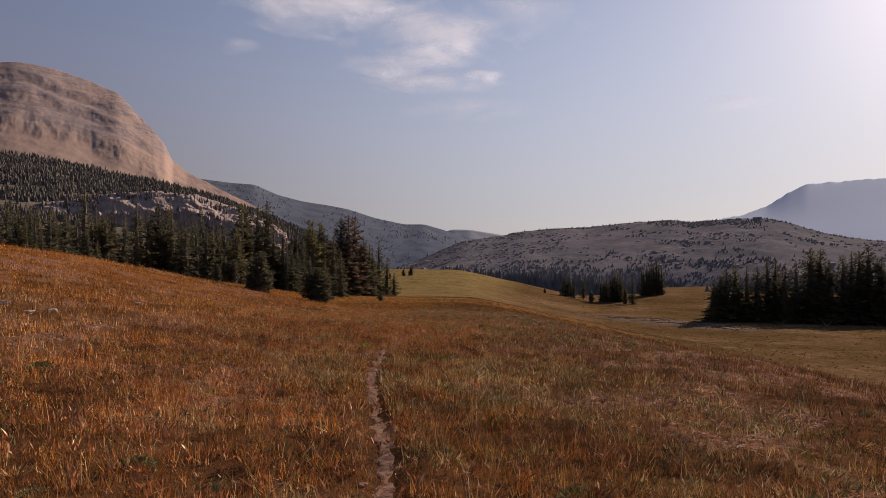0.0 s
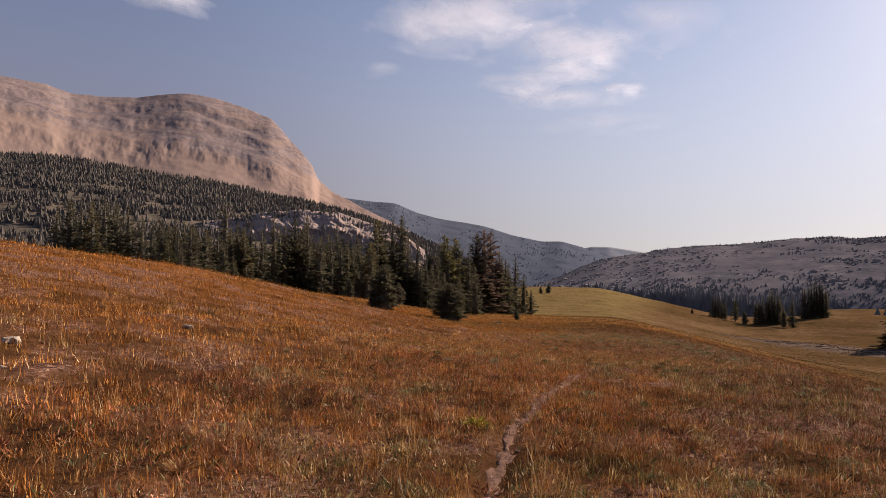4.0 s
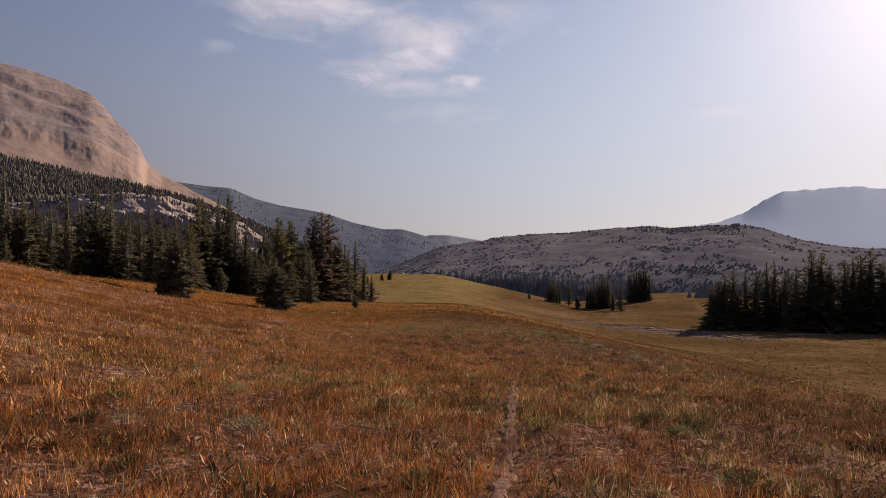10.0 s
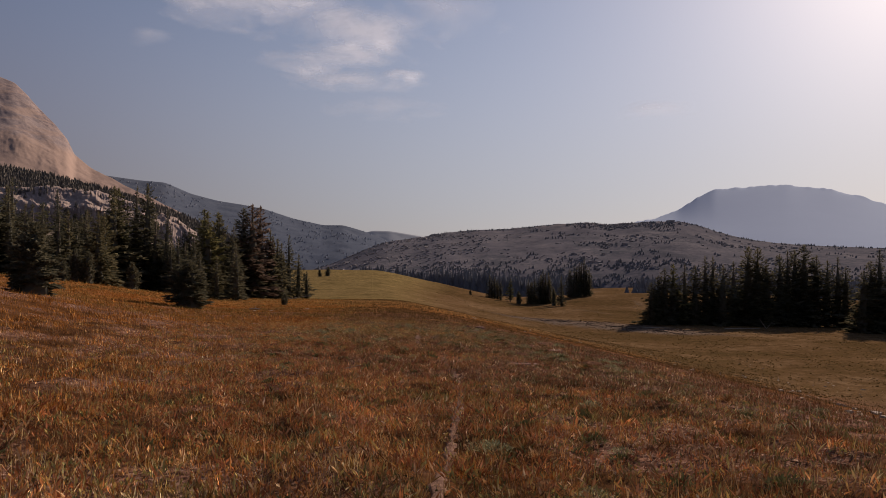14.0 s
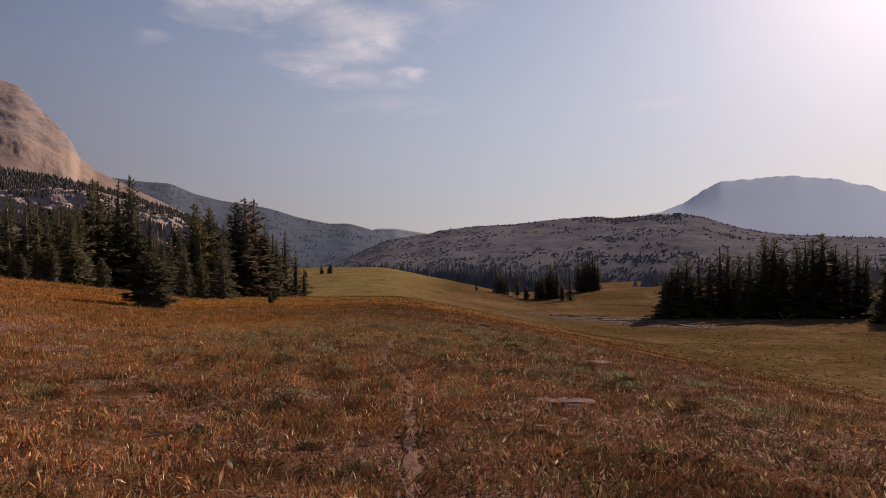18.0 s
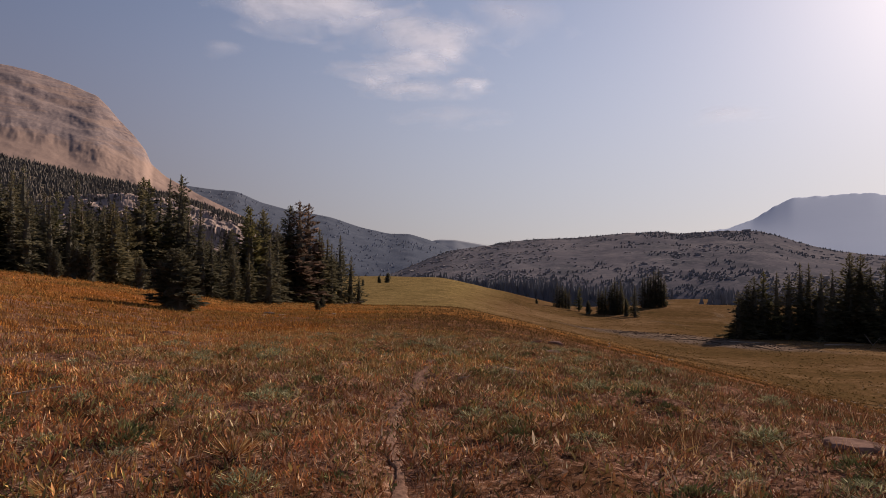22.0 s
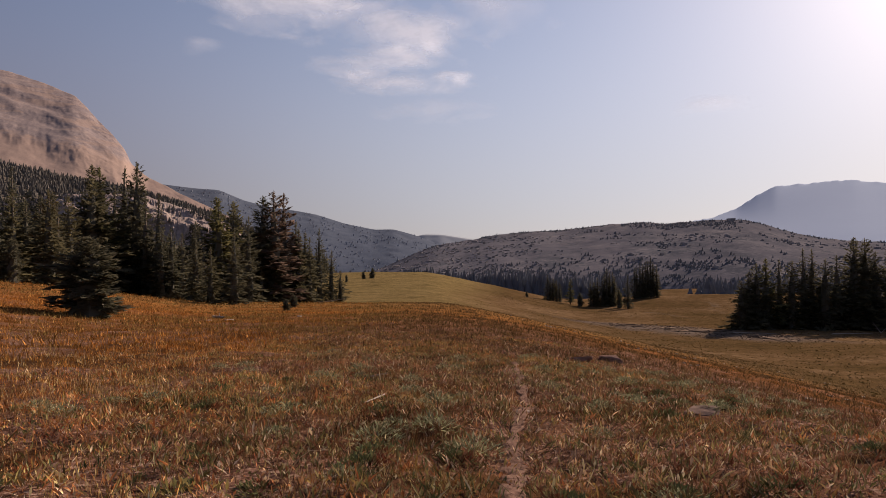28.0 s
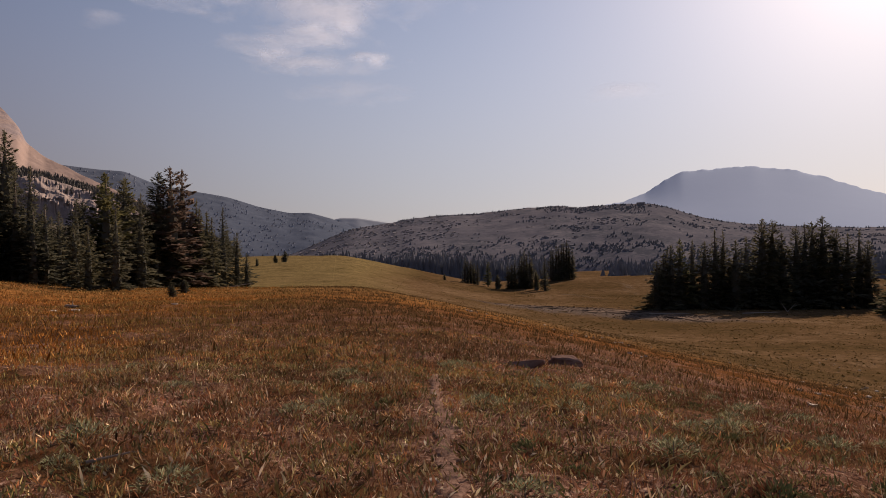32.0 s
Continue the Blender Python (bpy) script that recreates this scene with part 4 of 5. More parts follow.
def plant(kind, x, y, height, spread=1.0, turn=None):
    z = float(rough_ground(x, y)) - 0.08
    s = height / 10
    rng = random.Random(int(x * 7 + y * 13 + height * 31))
    spread *= 1.34
    m = pose(x, y, z, 2.0 * (rng.random() - 0.5), 2.0 * (rng.random() - 0.5), rng.random() * 360 if turn is None else turn) @ Matrix.Diagonal((s * spread, s * spread, s, 1))
    which = (kind, rng.randrange(3))
    if which not in protos:
        k = dict(KINDS[kind])
        k["seed"] += 40 * which[1]
        protos[which] = conifer("fir_tree", label=LABELS[kind], mat={"dull": NEEDLE_DULL, "loose": NEEDLE_PINE}.get(kind), **k)
        protos[which].matrix_world = m
        return protos[which]
    ob = protos[which]
    keep = ob.matrix_basis.copy()
    ob.matrix_basis = Matrix.Identity(4)
    made = copy_thing(ob, m)
    ob.matrix_basis = keep
    return made



KEY_TREES_WEST = [
    ("full", -49.9, 177.0, 20.4, 0.90),
    ("loose", -49.8, 180.2, 20.7, 1.00),
    ("spire", -48.4, 186.1, 22.2, 1.00),
    ("full", -45.4, 183.9, 22.5, 0.75),
    ("spire", -50.7, 187.4, 19.4, 1.00),
    ("spire", -40.8, 180.2, 17.0, 1.00),
    ("spire", -56.3, 149.8, 14.6, 1.00),
    ("narrow", -53.5, 149.0, 11.0, 1.00),
    ("narrow", -55.0, 155.0, 12.7, 1.00),
    ("loose", -54.5, 157.5, 13.4, 0.90),
    ("narrow", -49.4, 151.1, 11.4, 1.00),
    ("narrow", -50.6, 159.3, 11.4, 1.00),
    ("full", -43.4, 151.6, 11.7, 0.90),
    ("narrow", -48.0, 158.3, 11.0, 1.00),
    ("loose", -41.5, 215.3, 22.8, 1.00),
    ("loose", -39.4, 221.9, 22.7, 1.00),
    ("narrow", -37.6, 189.4, 14.0, 1.00),
    ("narrow", -24.0, 161.9, 10.1, 1.10),
    ("full", -33.2, 221.2, 23.9, 0.90),
    ("dull", -30.6, 221.7, 24.8, 1.00),
    ("dull", -29.5, 226.0, 24.8, 0.80),
    ("narrow", -27.2, 228.4, 19.0, 1.00),
    ("spire", -23.4, 239.0, 18.2, 1.00),
]

KEY_TREES_WEST_BACK = [
    ("full", -61.1, 116.7, 8.3, 0.80),
    ("narrow", -61.8, 121.0, 9.1, 1.00),
    ("full", -52.8, 110.0, 6.3, 0.80),
    ("narrow", -53.5, 114.3, 4.9, 1.00),
    ("full", -59.2, 129.4, 10.1, 1.00),
    ("spire", -60.9, 135.3, 12.0, 1.00),
    ("narrow", -58.3, 134.3, 10.8, 1.00),
    ("spire", -58.0, 139.0, 13.9, 1.00),
    ("narrow", -57.0, 141.7, 12.5, 1.00),
    ("full", -56.8, 146.1, 14.9, 0.90),
    ("narrow", -53.9, 145.2, 13.6, 1.00),
    ("narrow", -50.3, 142.4, 11.0, 1.00),
    ("spire", -49.7, 146.9, 11.5, 1.00),
    ("narrow", -58.7, 108.8, 5.7, 1.00),
    ("loose", -62.3, 111.1, 6.4, 1.00),
    ("narrow", -38.2, 178.9, 11.6, 1.00),
    ("young", -40.6, 130.9, 3.1, 0.70),
    ("young", -40.6, 135.3, 4.6, 0.60),
    ("young", -39.2, 136.0, 4.5, 0.60),
    ("narrow", -27.5, 163.1, 7.8, 1.20),
    ("young", -33.4, 136.2, 3.9, 0.70),
    ("narrow", -25.9, 232.6, 16.8, 1.00),
    ("narrow", -21.7, 248.3, 13.0, 1.00),
]

KEY_TREES_WEST_FILL = [
    ("narrow", -48.8, 153.2, 11.9, 1.00),
    ("full", -48.4, 155.7, 10.9, 0.80),
    ("narrow", -47.8, 158.3, 12.0, 1.00),
    ("narrow", -46.2, 159.1, 11.0, 1.00),
    ("full", -46.5, 163.4, 13.1, 0.80),
    ("narrow", -43.3, 182.1, 16.4, 1.00),
    ("narrow", -39.2, 177.2, 11.1, 1.00),
    ("narrow", -37.5, 182.0, 11.1, 1.00),
    ("full", -33.0, 175.0, 8.8, 0.80),
    ("loose", -38.8, 208.7, 21.3, 0.90),
    ("full", -37.3, 213.2, 21.1, 0.80),
    ("narrow", -32.9, 208.1, 17.6, 1.00),
    ("narrow", -26.6, 227.8, 17.2, 1.00),
    ("narrow", -24.9, 232.1, 15.5, 1.00),
]

KEY_TREES_WEST_RIM = [
    ("narrow", -76.2, 104.9, 10.3, 1.10),
    ("full", -77.4, 109.1, 12.1, 0.80),
    ("spire", -78.7, 113.1, 11.7, 1.10),
    ("full", -70.1, 104.6, 11.2, 0.80),
    ("narrow", -71.4, 108.7, 12.5, 1.10),
    ("spire", -73.1, 112.3, 12.1, 1.10),
    ("full", -68.7, 108.2, 11.3, 0.80),
    ("narrow", -69.7, 112.4, 11.6, 1.10),
    ("narrow", -66.0, 110.0, 9.8, 1.10),
    ("narrow", -67.1, 114.1, 9.3, 1.00),
    ("spire", -65.9, 119.6, 8.9, 1.00),
    ("narrow", -61.3, 115.4, 9.2, 1.10),
    ("full", -61.2, 120.0, 9.1, 0.80),
]

KEY_FIRS_FRONT = [
    ("young", -17.0, 68.5, 3.6, 0.90),
    ("young", -17.9, 69.0, 1.6, 1.10),
    ("young", -19.0, 107.5, 4.9, 1.20),
    ("narrow", -18.9, 243.2, 7.8, 1.30),
    ("young", -23.4, 423.8, 5.2, 0.80),
    ("young", -27.3, 418.5, 3.7, 0.80),
    ("young", -32.8, 392.9, 3.4, 0.60),
]

KEY_TREES_MID = [
    ("young", 54.8, 441.0, 2.9, 0.80),
    ("spire", 67.2, 451.3, 13.5, 1.15),
    ("spire", 70.6, 452.8, 12.7, 1.22),
    ("spire", 74.3, 454.1, 10.7, 1.22),
    ("loose", 78.3, 445.3, 13.1, 0.90),
    ("spire", 86.7, 435.4, 13.3, 0.94),
    ("young", 80.6, 432.6, 7.0, 0.70),
    ("spire", 92.2, 434.1, 15.5, 1.08),
    ("spire", 95.0, 435.5, 19.8, 1.00),
    ("spire", 97.9, 434.8, 17.7, 1.08),
    ("young", 98.4, 424.4, 9.3, 0.50),
    ("spire", 101.3, 419.5, 16.8, 0.94),
    ("spire", 121.2, 476.3, 18.1, 1.01),
    ("spire", 125.1, 479.3, 19.9, 1.00),
    ("spire", 128.5, 480.4, 21.1, 1.01),
    ("spire", 131.9, 481.5, 23.0, 1.01),
    ("spire", 135.0, 480.6, 18.2, 1.01),
]

KEY_TREES_MID_FILL = [
    ("column", 69.0, 452.8, 12.2, 1.25),
    ("column", 72.5, 454.0, 11.4, 1.25),
    ("full", 88.6, 436.0, 12.4, 1.00),
    ("column", 90.4, 436.5, 14.6, 1.25),
    ("column", 94.0, 437.0, 16.6, 1.25),
    ("column", 96.6, 437.0, 17.2, 1.25),
    ("column", 99.2, 436.6, 15.4, 1.25),
    ("column", 123.0, 479.0, 17.8, 1.25),
    ("column", 127.0, 481.0, 19.6, 1.25),
    ("column", 130.3, 482.5, 21.0, 1.25),
    ("column", 133.6, 482.0, 19.8, 1.25),
]

KEY_TREES_EAST = [
    ("dense", 100.3, 289.3, 15.1, 1.30),
    ("full", 104.2, 292.1, 18.0, 1.00),
    ("dense", 106.8, 293.1, 20.8, 1.20),
    ("loose", 111.1, 295.7, 22.5, 1.00),
    ("spire", 117.3, 299.4, 22.8, 1.20),
    ("dense", 120.5, 298.0, 22.4, 1.10),
    ("spire", 126.0, 299.8, 26.4, 1.30),
    ("spire", 129.6, 302.5, 26.4, 1.20),
    ("dense", 131.1, 297.2, 22.7, 1.20),
    ("narrow", 138.1, 302.6, 24.6, 1.30),
    ("full", 144.6, 303.6, 30.8, 1.00),
    ("full", 148.5, 303.7, 30.5, 1.00),
    ("narrow", 152.4, 303.8, 26.2, 1.30),
    ("full", 159.8, 306.4, 28.5, 1.00),
    ("spire", 162.7, 307.0, 30.2, 1.00),
    ("full", 167.4, 308.8, 30.8, 1.00),
    ("full", 171.0, 308.8, 32.9, 1.00),
    ("dense", 175.1, 307.9, 28.6, 1.10),
    ("narrow", 180.4, 309.3, 26.8, 1.20),
    ("spire", 184.9, 308.7, 28.2, 1.20),
    ("dense", 188.2, 308.9, 24.5, 1.10),
]

KEY_TREES_EAST_FAR = [
    ("dense", 171.3, 274.4, 22.0, 1.20),
    ("full", 175.9, 276.0, 25.3, 1.00),
    ("spire", 179.1, 276.2, 29.8, 1.20),
    ("dense", 184.7, 277.0, 25.3, 1.20),
    ("full", 189.8, 278.2, 31.1, 1.00),
    ("dense", 102.3, 291.4, 13.6, 1.30),
    ("narrow", 107.3, 293.5, 12.9, 1.30),
    ("dense", 112.8, 296.6, 14.6, 1.30),
    ("dense", 118.7, 300.5, 10.5, 1.30),
    ("narrow", 122.2, 299.0, 11.4, 1.30),
    ("dense", 127.3, 300.8, 12.6, 1.30),
    ("dense", 131.9, 301.4, 14.5, 1.30),
    ("narrow", 139.2, 307.2, 14.4, 1.30),
    ("dense", 143.9, 307.9, 11.4, 1.30),
    ("dense", 147.2, 305.9, 11.6, 1.30),
    ("narrow", 153.6, 309.4, 14.2, 1.30),
    ("dense", 159.4, 311.8, 12.1, 1.30),
    ("dense", 162.1, 308.9, 11.5, 1.30),
    ("narrow", 169.1, 312.9, 13.0, 1.30),
]

for rows in (KEY_TREES_WEST, KEY_TREES_WEST_BACK, KEY_TREES_WEST_FILL, KEY_TREES_WEST_RIM, KEY_FIRS_FRONT, KEY_TREES_MID, KEY_TREES_MID_FILL, KEY_TREES_EAST, KEY_TREES_EAST_FAR):
    for row in rows:
        plant(*row)

# ---------------------------------------------------------------- forest behind the key trees
wood = random.Random(9)
for _ in range(84):
    y = 150 + 110 * wood.random()
    x = -40 - 70 * wood.random() - 0.14 * (250 - y)
    plant(wood.choice(["narrow", "spire", "full", "column", "dense", "broken", "column"]), x, y, 11 + 6 * wood.random(), 1.0)
for _ in range(34):
    y = 250 + 260 * wood.random()
    x = -30 - 0.10 * (y - 250) - 30 * wood.random() ** 1.5
    plant(wood.choice(["narrow", "spire", "dense", "column"]), x, y, 8 + 7 * wood.random(), 1.1)

for _ in range(70):
    k = wood.random()
    y = 118 + 128 * k
    edge = float(np.interp(y, (118, 148, 178, 220, 245), (-63, -50.5, -40, -30, -23)))
    plant(wood.choice(["dense", "column", "narrow", "dense", "full"]), edge - 1.5 - 15 * wood.random(), y, 5 + 6 * wood.random(), 1.1)

for _ in range(44):
    y = 135 + 105 * wood.random()
    edge = float(np.interp(y, (118, 148, 178, 220, 245), (-63, -50.5, -40, -30, -23)))
    plant(wood.choice(["narrow", "column", "spire", "full"]), edge - 6 - 22 * wood.random(), y, 11 + 6 * wood.random(), 1.0)


def cones(name, P, H, R, mat, label, sides=5, seed=2):
    """Many small conifers far off as one object: two stacked ragged cones each."""
    r = np.random.RandomState(seed)
    n = len(P)
    a = np.arange(sides) * 6.283 / sides
    V, F = [], []
    for lo, hi, rad in ((0.02, 0.72, 1.0), (0.35, 1.0, 0.62)):
        ang = a[None] + r.rand(n, 1) * 6.283
        rr = R[:, None] * rad * (0.75 + 0.5 * r.rand(n, sides))
        ring = np.stack([P[:, None, 0] + rr * np.cos(ang), P[:, None, 1] + rr * np.sin(ang), (P[:, 2] + H * lo)[:, None] + 0.12 * H[:, None] * (r.rand(n, sides) - 0.5)], -1)
        tip = np.stack([P[:, 0], P[:, 1], P[:, 2] + H * hi], -1)[:, None]
        base = sum(len(v) for v in V)
        V.append(np.concatenate([ring, tip], 1).reshape(-1, 3))
        k = np.arange(sides)
        f = np.stack([k, (k + 1) % sides, np.full(sides, sides)], -1)[None] + (np.arange(n) * (sides + 1))[:, None, None] + base
        F.append(f.reshape(-1, 3))
    ob = mesh_object(name, np.concatenate(V), np.concatenate(F), mat)
    return tagged(ob, label, "forest", kind="stuff")


rs = np.random.RandomState(5)


def scatter_on(P, count, keep, seed):
    """Random places on a mountain grid where keep(row fraction, column fraction, place) allows."""
    r = np.random.RandomState(seed)
    nu, nv = P.shape[:2]
    u, v = r.rand(count) * (nu - 2), r.rand(count) * (nv - 10)
    i, j = u.astype(int), v.astype(int)
    fu, fv = (u - i)[:, None], (v - j)[:, None]
    Q = (P[i, j] * (1 - fu) + P[i + 1, j] * fu) * (1 - fv) + (P[i, j + 1] * (1 - fu) + P[i + 1, j + 1] * fu) * fv
    return Q[keep(v / (nv - 10), u / nu, Q)]


# valley forest behind the knoll
n = 13000
az = np.radians(np.where(rs.rand(n) < 0.45, rs.uniform(-9, 19, n), rs.uniform(-26, 48, n)))
d = 600 + 700 * rs.rand(n) ** 1.5
Q = np.stack([d * np.sin(az), 35 + d * np.cos(az), 0 * d], -1)
Q[:, 2] = ground(Q[:, 0], Q[:, 1]) - 1
open_ = lumps(Q[:, 0], Q[:, 1], 420, 31) + 0.5 * lumps(Q[:, 0], Q[:, 1], 150, 32) > np.where(np.degrees(az) > 16, 0.1, -1.0)
Q = Q[open_]
cones("far_forest", Q, (8 + 9 * rs.rand(len(Q)) ** 1.4 + 7 * grain(Q[:, 0] / 45, Q[:, 1] / 45, 33, 3)) * np.interp(np.degrees(np.arctan2(Q[:, 0], Q[:, 1] - 35)), (-4, 3, 7, 16, 24), (0.7, 0.95, 1.4, 1.4, 1.1)), rs.uniform(2.8, 5.2, len(Q)), NEEDLE_FAR, "conifer forest across the valley floor, paled for haze", 6, 3)


def bench_keep(v, u, q):
    az = np.degrees(np.arctan2(q[:, 0], q[:, 1] - 35))
    top = v > 0.66 + 0.06 * lumps(q[:, 0], q[:, 1], 160, 41)
    patch = lumps(q[:, 0], q[:, 1], 110, 42) + 0.5 * lumps(q[:, 0], q[:, 1], 40, 45) > -0.15
    open_cliff = (az > -27.5) & (az < -13) & (v > 0.12) & (v < 0.36)
    stray = lumps(q[:, 0], q[:, 1], 9, 58) > 0.9
    return (top | patch | stray) & ~(open_cliff & (lumps(q[:, 0], q[:, 1], 60, 46) < 1.0))


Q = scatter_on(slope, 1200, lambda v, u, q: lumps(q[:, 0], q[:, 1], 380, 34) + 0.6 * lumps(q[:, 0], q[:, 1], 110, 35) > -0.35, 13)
cones("north_ridge_forest", Q, rs.uniform(5, 11, len(Q)), rs.uniform(3.0, 5.5, len(Q)), NEEDLE_NORTH, "conifer forest on the long ridge, paled for haze", 4, 14)

Q = scatter_on(bench, 26000, bench_keep, 6)
cones("bench_forest", Q, rs.uniform(6, 13, len(Q)), rs.uniform(2.4, 4.2, len(Q)), NEEDLE_BENCH, "dark conifers covering the bench under the mountain", 4, 4)


def scrub_keep(v, u, q):
    az = np.degrees(np.arctan2(q[:, 0], q[:, 1] - 35))
    patch = lumps(q[:, 0], q[:, 1], 150, 43) + 0.6 * lumps(q[:, 0], q[:, 1], 45, 47)
    return ((v > 0.95) & (lumps(q[:, 0], q[:, 1], 60, 44) > -0.6)) | (patch > np.where(az > 12, 0.95, 1.9)) | ((v > 0.8) & (az > 15) & (az < 23)) | ((v < 0.22) & (patch > -0.6) & (az > 4))


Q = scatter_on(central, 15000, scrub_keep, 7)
cones("ridge_scrub", Q, rs.uniform(2.5, 7, len(Q)), rs.uniform(1.3, 2.8, len(Q)), NEEDLE_RIDGE, "scattered conifers on the pale ridge, needles paled for haze", 5, 5)


def boulders(name, P, S, mat, label, seed):
    """Many broken blocks far off as one object: skewed eight-cornered lumps."""
    r = np.random.RandomState(seed)
    c = np.array([(x, y, z) for x in (-1, 1) for y in (-1, 1) for z in (-0.6, 0.9)], float)
    V = P[:, None] + c[None] * S[:, None, None] * (0.55 + 0.6 * r.rand(len(P), 8, 3))
    f = np.array([(0, 1, 3, 2), (4, 6, 7, 5), (0, 4, 5, 1), (2, 3, 7, 6), (1, 5, 7, 3), (0, 2, 6, 4)])
    ob = mesh_object(name, V.reshape(-1, 3), (f[None] + 8 * np.arange(len(P))[:, None, None]).reshape(-1, 4), mat)
    return tagged(ob, label, "boulders", kind="stuff")


Q = scatter_on(central, 9000, lambda v, u, q: (lumps(q[:, 0], q[:, 1], 200, 48) + 0.5 * lumps(q[:, 0], q[:, 1], 50, 49) > np.where(np.degrees(np.arctan2(q[:, 0], q[:, 1] - 35)) < 9, -0.3, 0.6)) & (v > 0.1), 8)
boulders("ridge_boulders", Q, np.exp(rs.normal(0.5, 0.45, len(Q))), M_BOULDER, "broken pale boulders strewn over the ridge", 9)


Q = scatter_on(cliffs, 1500, lambda v, u, q: ((v > 0.86) & (lumps(q[:, 0], q[:, 1], 30, 56) > -0.2)) | (v < 0.2) | (lumps(q[:, 0], q[:, 1], 25, 57) > 1.1), 12)
cones("cliff_firs", Q, rs.uniform(4, 10, len(Q)), rs.uniform(1.2, 2.3, len(Q)), NEEDLE_BENCH, "small dark firs along the rim of the pink cliffs", 5, 10)


# ---------------------------------------------------------------- dry stream bed in the hollow
def wash_bed(rows, wide, label, seed):
    """A ragged strip of gravel laid along a line on the ground."""
    r = np.random.RandomState(seed)
    t = np.linspace(0, 1, 90)
    cx, cy = np.interp(t, np.linspace(0, 1, len(rows)), [p[0] for p in rows]), np.interp(t, np.linspace(0, 1, len(rows)), [p[1] for p in rows])
    cx = cx + 1.2 * np.sin(t * 17) + 0.6 * np.sin(t * 41 + 1)
    w = wide * (0.65 + 0.35 * np.sin(t * 13 + seed)) * np.sin(np.pi * np.clip(t, 0.03, 0.97)) ** 0.5
    V = np.linspace(-1, 1, 9)
    X = cx[:, None] + V[None] * (w[:, None] + 2.2 * r.randn(90, 9))
    Y = cy[:, None] + 1.2 * r.randn(90, 9)
    Z = rough_ground(X, Y) + 0.05 - 0.2 * (np.abs(V) > 0.7)
    ob = mesh_object("dry_stream_bed", np.stack([X, Y, Z], -1).reshape(-1, 3), grid_faces(90, 9), GRAVEL, smooth=True)
    tagged(ob, label, "gravel", kind="structure")


wash_bed([(58, 330), (68, 312), (78, 297), (88, 282), (94, 266), (97, 250)], 13.0, "pale gravel of a dry stream bed in the hollow", 1)


r = np.random.RandomState(77)
t = r.rand(1100)
Q = np.stack([np.interp(t, np.linspace(0, 1, 5), (60, 74, 86, 94, 100)) + 7 * r.randn(1100), 326 - 76 * t + 3 * r.randn(1100), 0 * t], -1)
Q[:, 2] = rough_ground(Q[:, 0], Q[:, 1])
boulders("wash_cobbles", Q, 0.08 + 0.16 * r.rand(1100) ** 2, GRAVEL, "grey-brown cobbles strewn along the dry stream bed", 78)


# ---------------------------------------------------------------- rocks
def stone(name, x, y, size, seed, label, mat=STONE, sink=0.3, turn=0.0, tilt=0.0, group="rocks in the grass"):
    bm = bmesh.new()
    bmesh.ops.create_icosphere(bm, subdivisions=3, radius=0.5)
    for v in bm.verts:
        p = v.co.copy()
        q = p * 2.2 + Vector((seed * 3.1, seed, 0))
        v.co = p * (1 + 0.55 * noise.noise(q) + 0.18 * noise.noise(q * 3.1))
        v.co.z = max(min(v.co.z, 0.27 + 0.05 * noise.noise(q * 2)), -0.35)
        v.co = Vector((v.co.x * size[0], v.co.y * size[1], v.co.z * size[2]))
    me = bpy.data.meshes.new(name)
    bm.to_mesh(me)
    bm.free()
    me.materials.append(mat)
    ob = new(name, me)
    ob.matrix_world = pose(x, y, float(rough_ground(x, y)) + size[2] * (0.35 - sink), tilt, tilt * 0.5, turn)
    return tagged(ob, label, "rock", group)


stone("flat_rock", 3.57, 50.15, (0.66, 0.52, 0.18), 3, "flat pale pinkish slab lying in the grass", STONE, 0.3, 15)
stone("flat_rock", 6.02, 56.8, (0.72, 0.5, 0.30), 5, "flat grey-tan slab half sunk in the grass", STONE, 0.3, -20)
stone("flat_rock", 5.3, 72.6, (0.80, 0.44, 0.22), 6, "flat dark reddish slab flush with the soil", DARKSTONE, 0.32, 40)
stone("rock_slab", 6.5, 86.9, (0.9, 0.5, 0.36), 8, "tilted tan rock slab on the spur edge", STONE, 0.2, 160, 10)
stone("rock_slab", 7.9, 88.2, (0.8, 0.45, 0.40), 12, "tan weathered rock slab on the spur edge", STONE, 0.15, -10)
for k, (x, y, w) in enumerate([(-11.3, 22.3, 0.34), (-10.2, 21.5, 0.26), (-9.9, 22.0, 0.3), (-9.3, 19.8, 0.16), (-8.8, 20.6, 0.15), (-10.5, 28.3, 0.24)]):
    stone("white_rock", x, y, (w, w * 0.7, w * 0.6), 20 + k, "small pale rock on the grassy slope", WHITE, 0.12, 40 * k)
for k, (x, y, w) in enumerate([(-10.9, 109.0, 0.5), (-13.2, 112.5, 0.45), (-9.5, 113.0, 0.3), (-8.0, 118.0, 0.4)]):
    stone("pale_rock", x, y, (w, w * 0.7, w * 0.5), 30 + k, "pale stone among the grass below the firs", WHITE, 0.15, 70 * k)
pebble = random.Random(3)
for k in range(70):
    y = pebble.uniform(9, 82)
    x = float(trail_x(y)) + pebble.choice((pebble.gauss(0, 0.12), pebble.gauss(0, 1.6)))
    w = pebble.uniform(0.03, 0.09)
    stone("pebble", x, y, (w, w * 0.75, w * 0.55), 40 + k, "small pale stone on the trail soil", pebble.choice((STONE, WHITE, DARKSTONE)), 0.1, pebble.uniform(0, 360), 0, "pebbles on the trail")


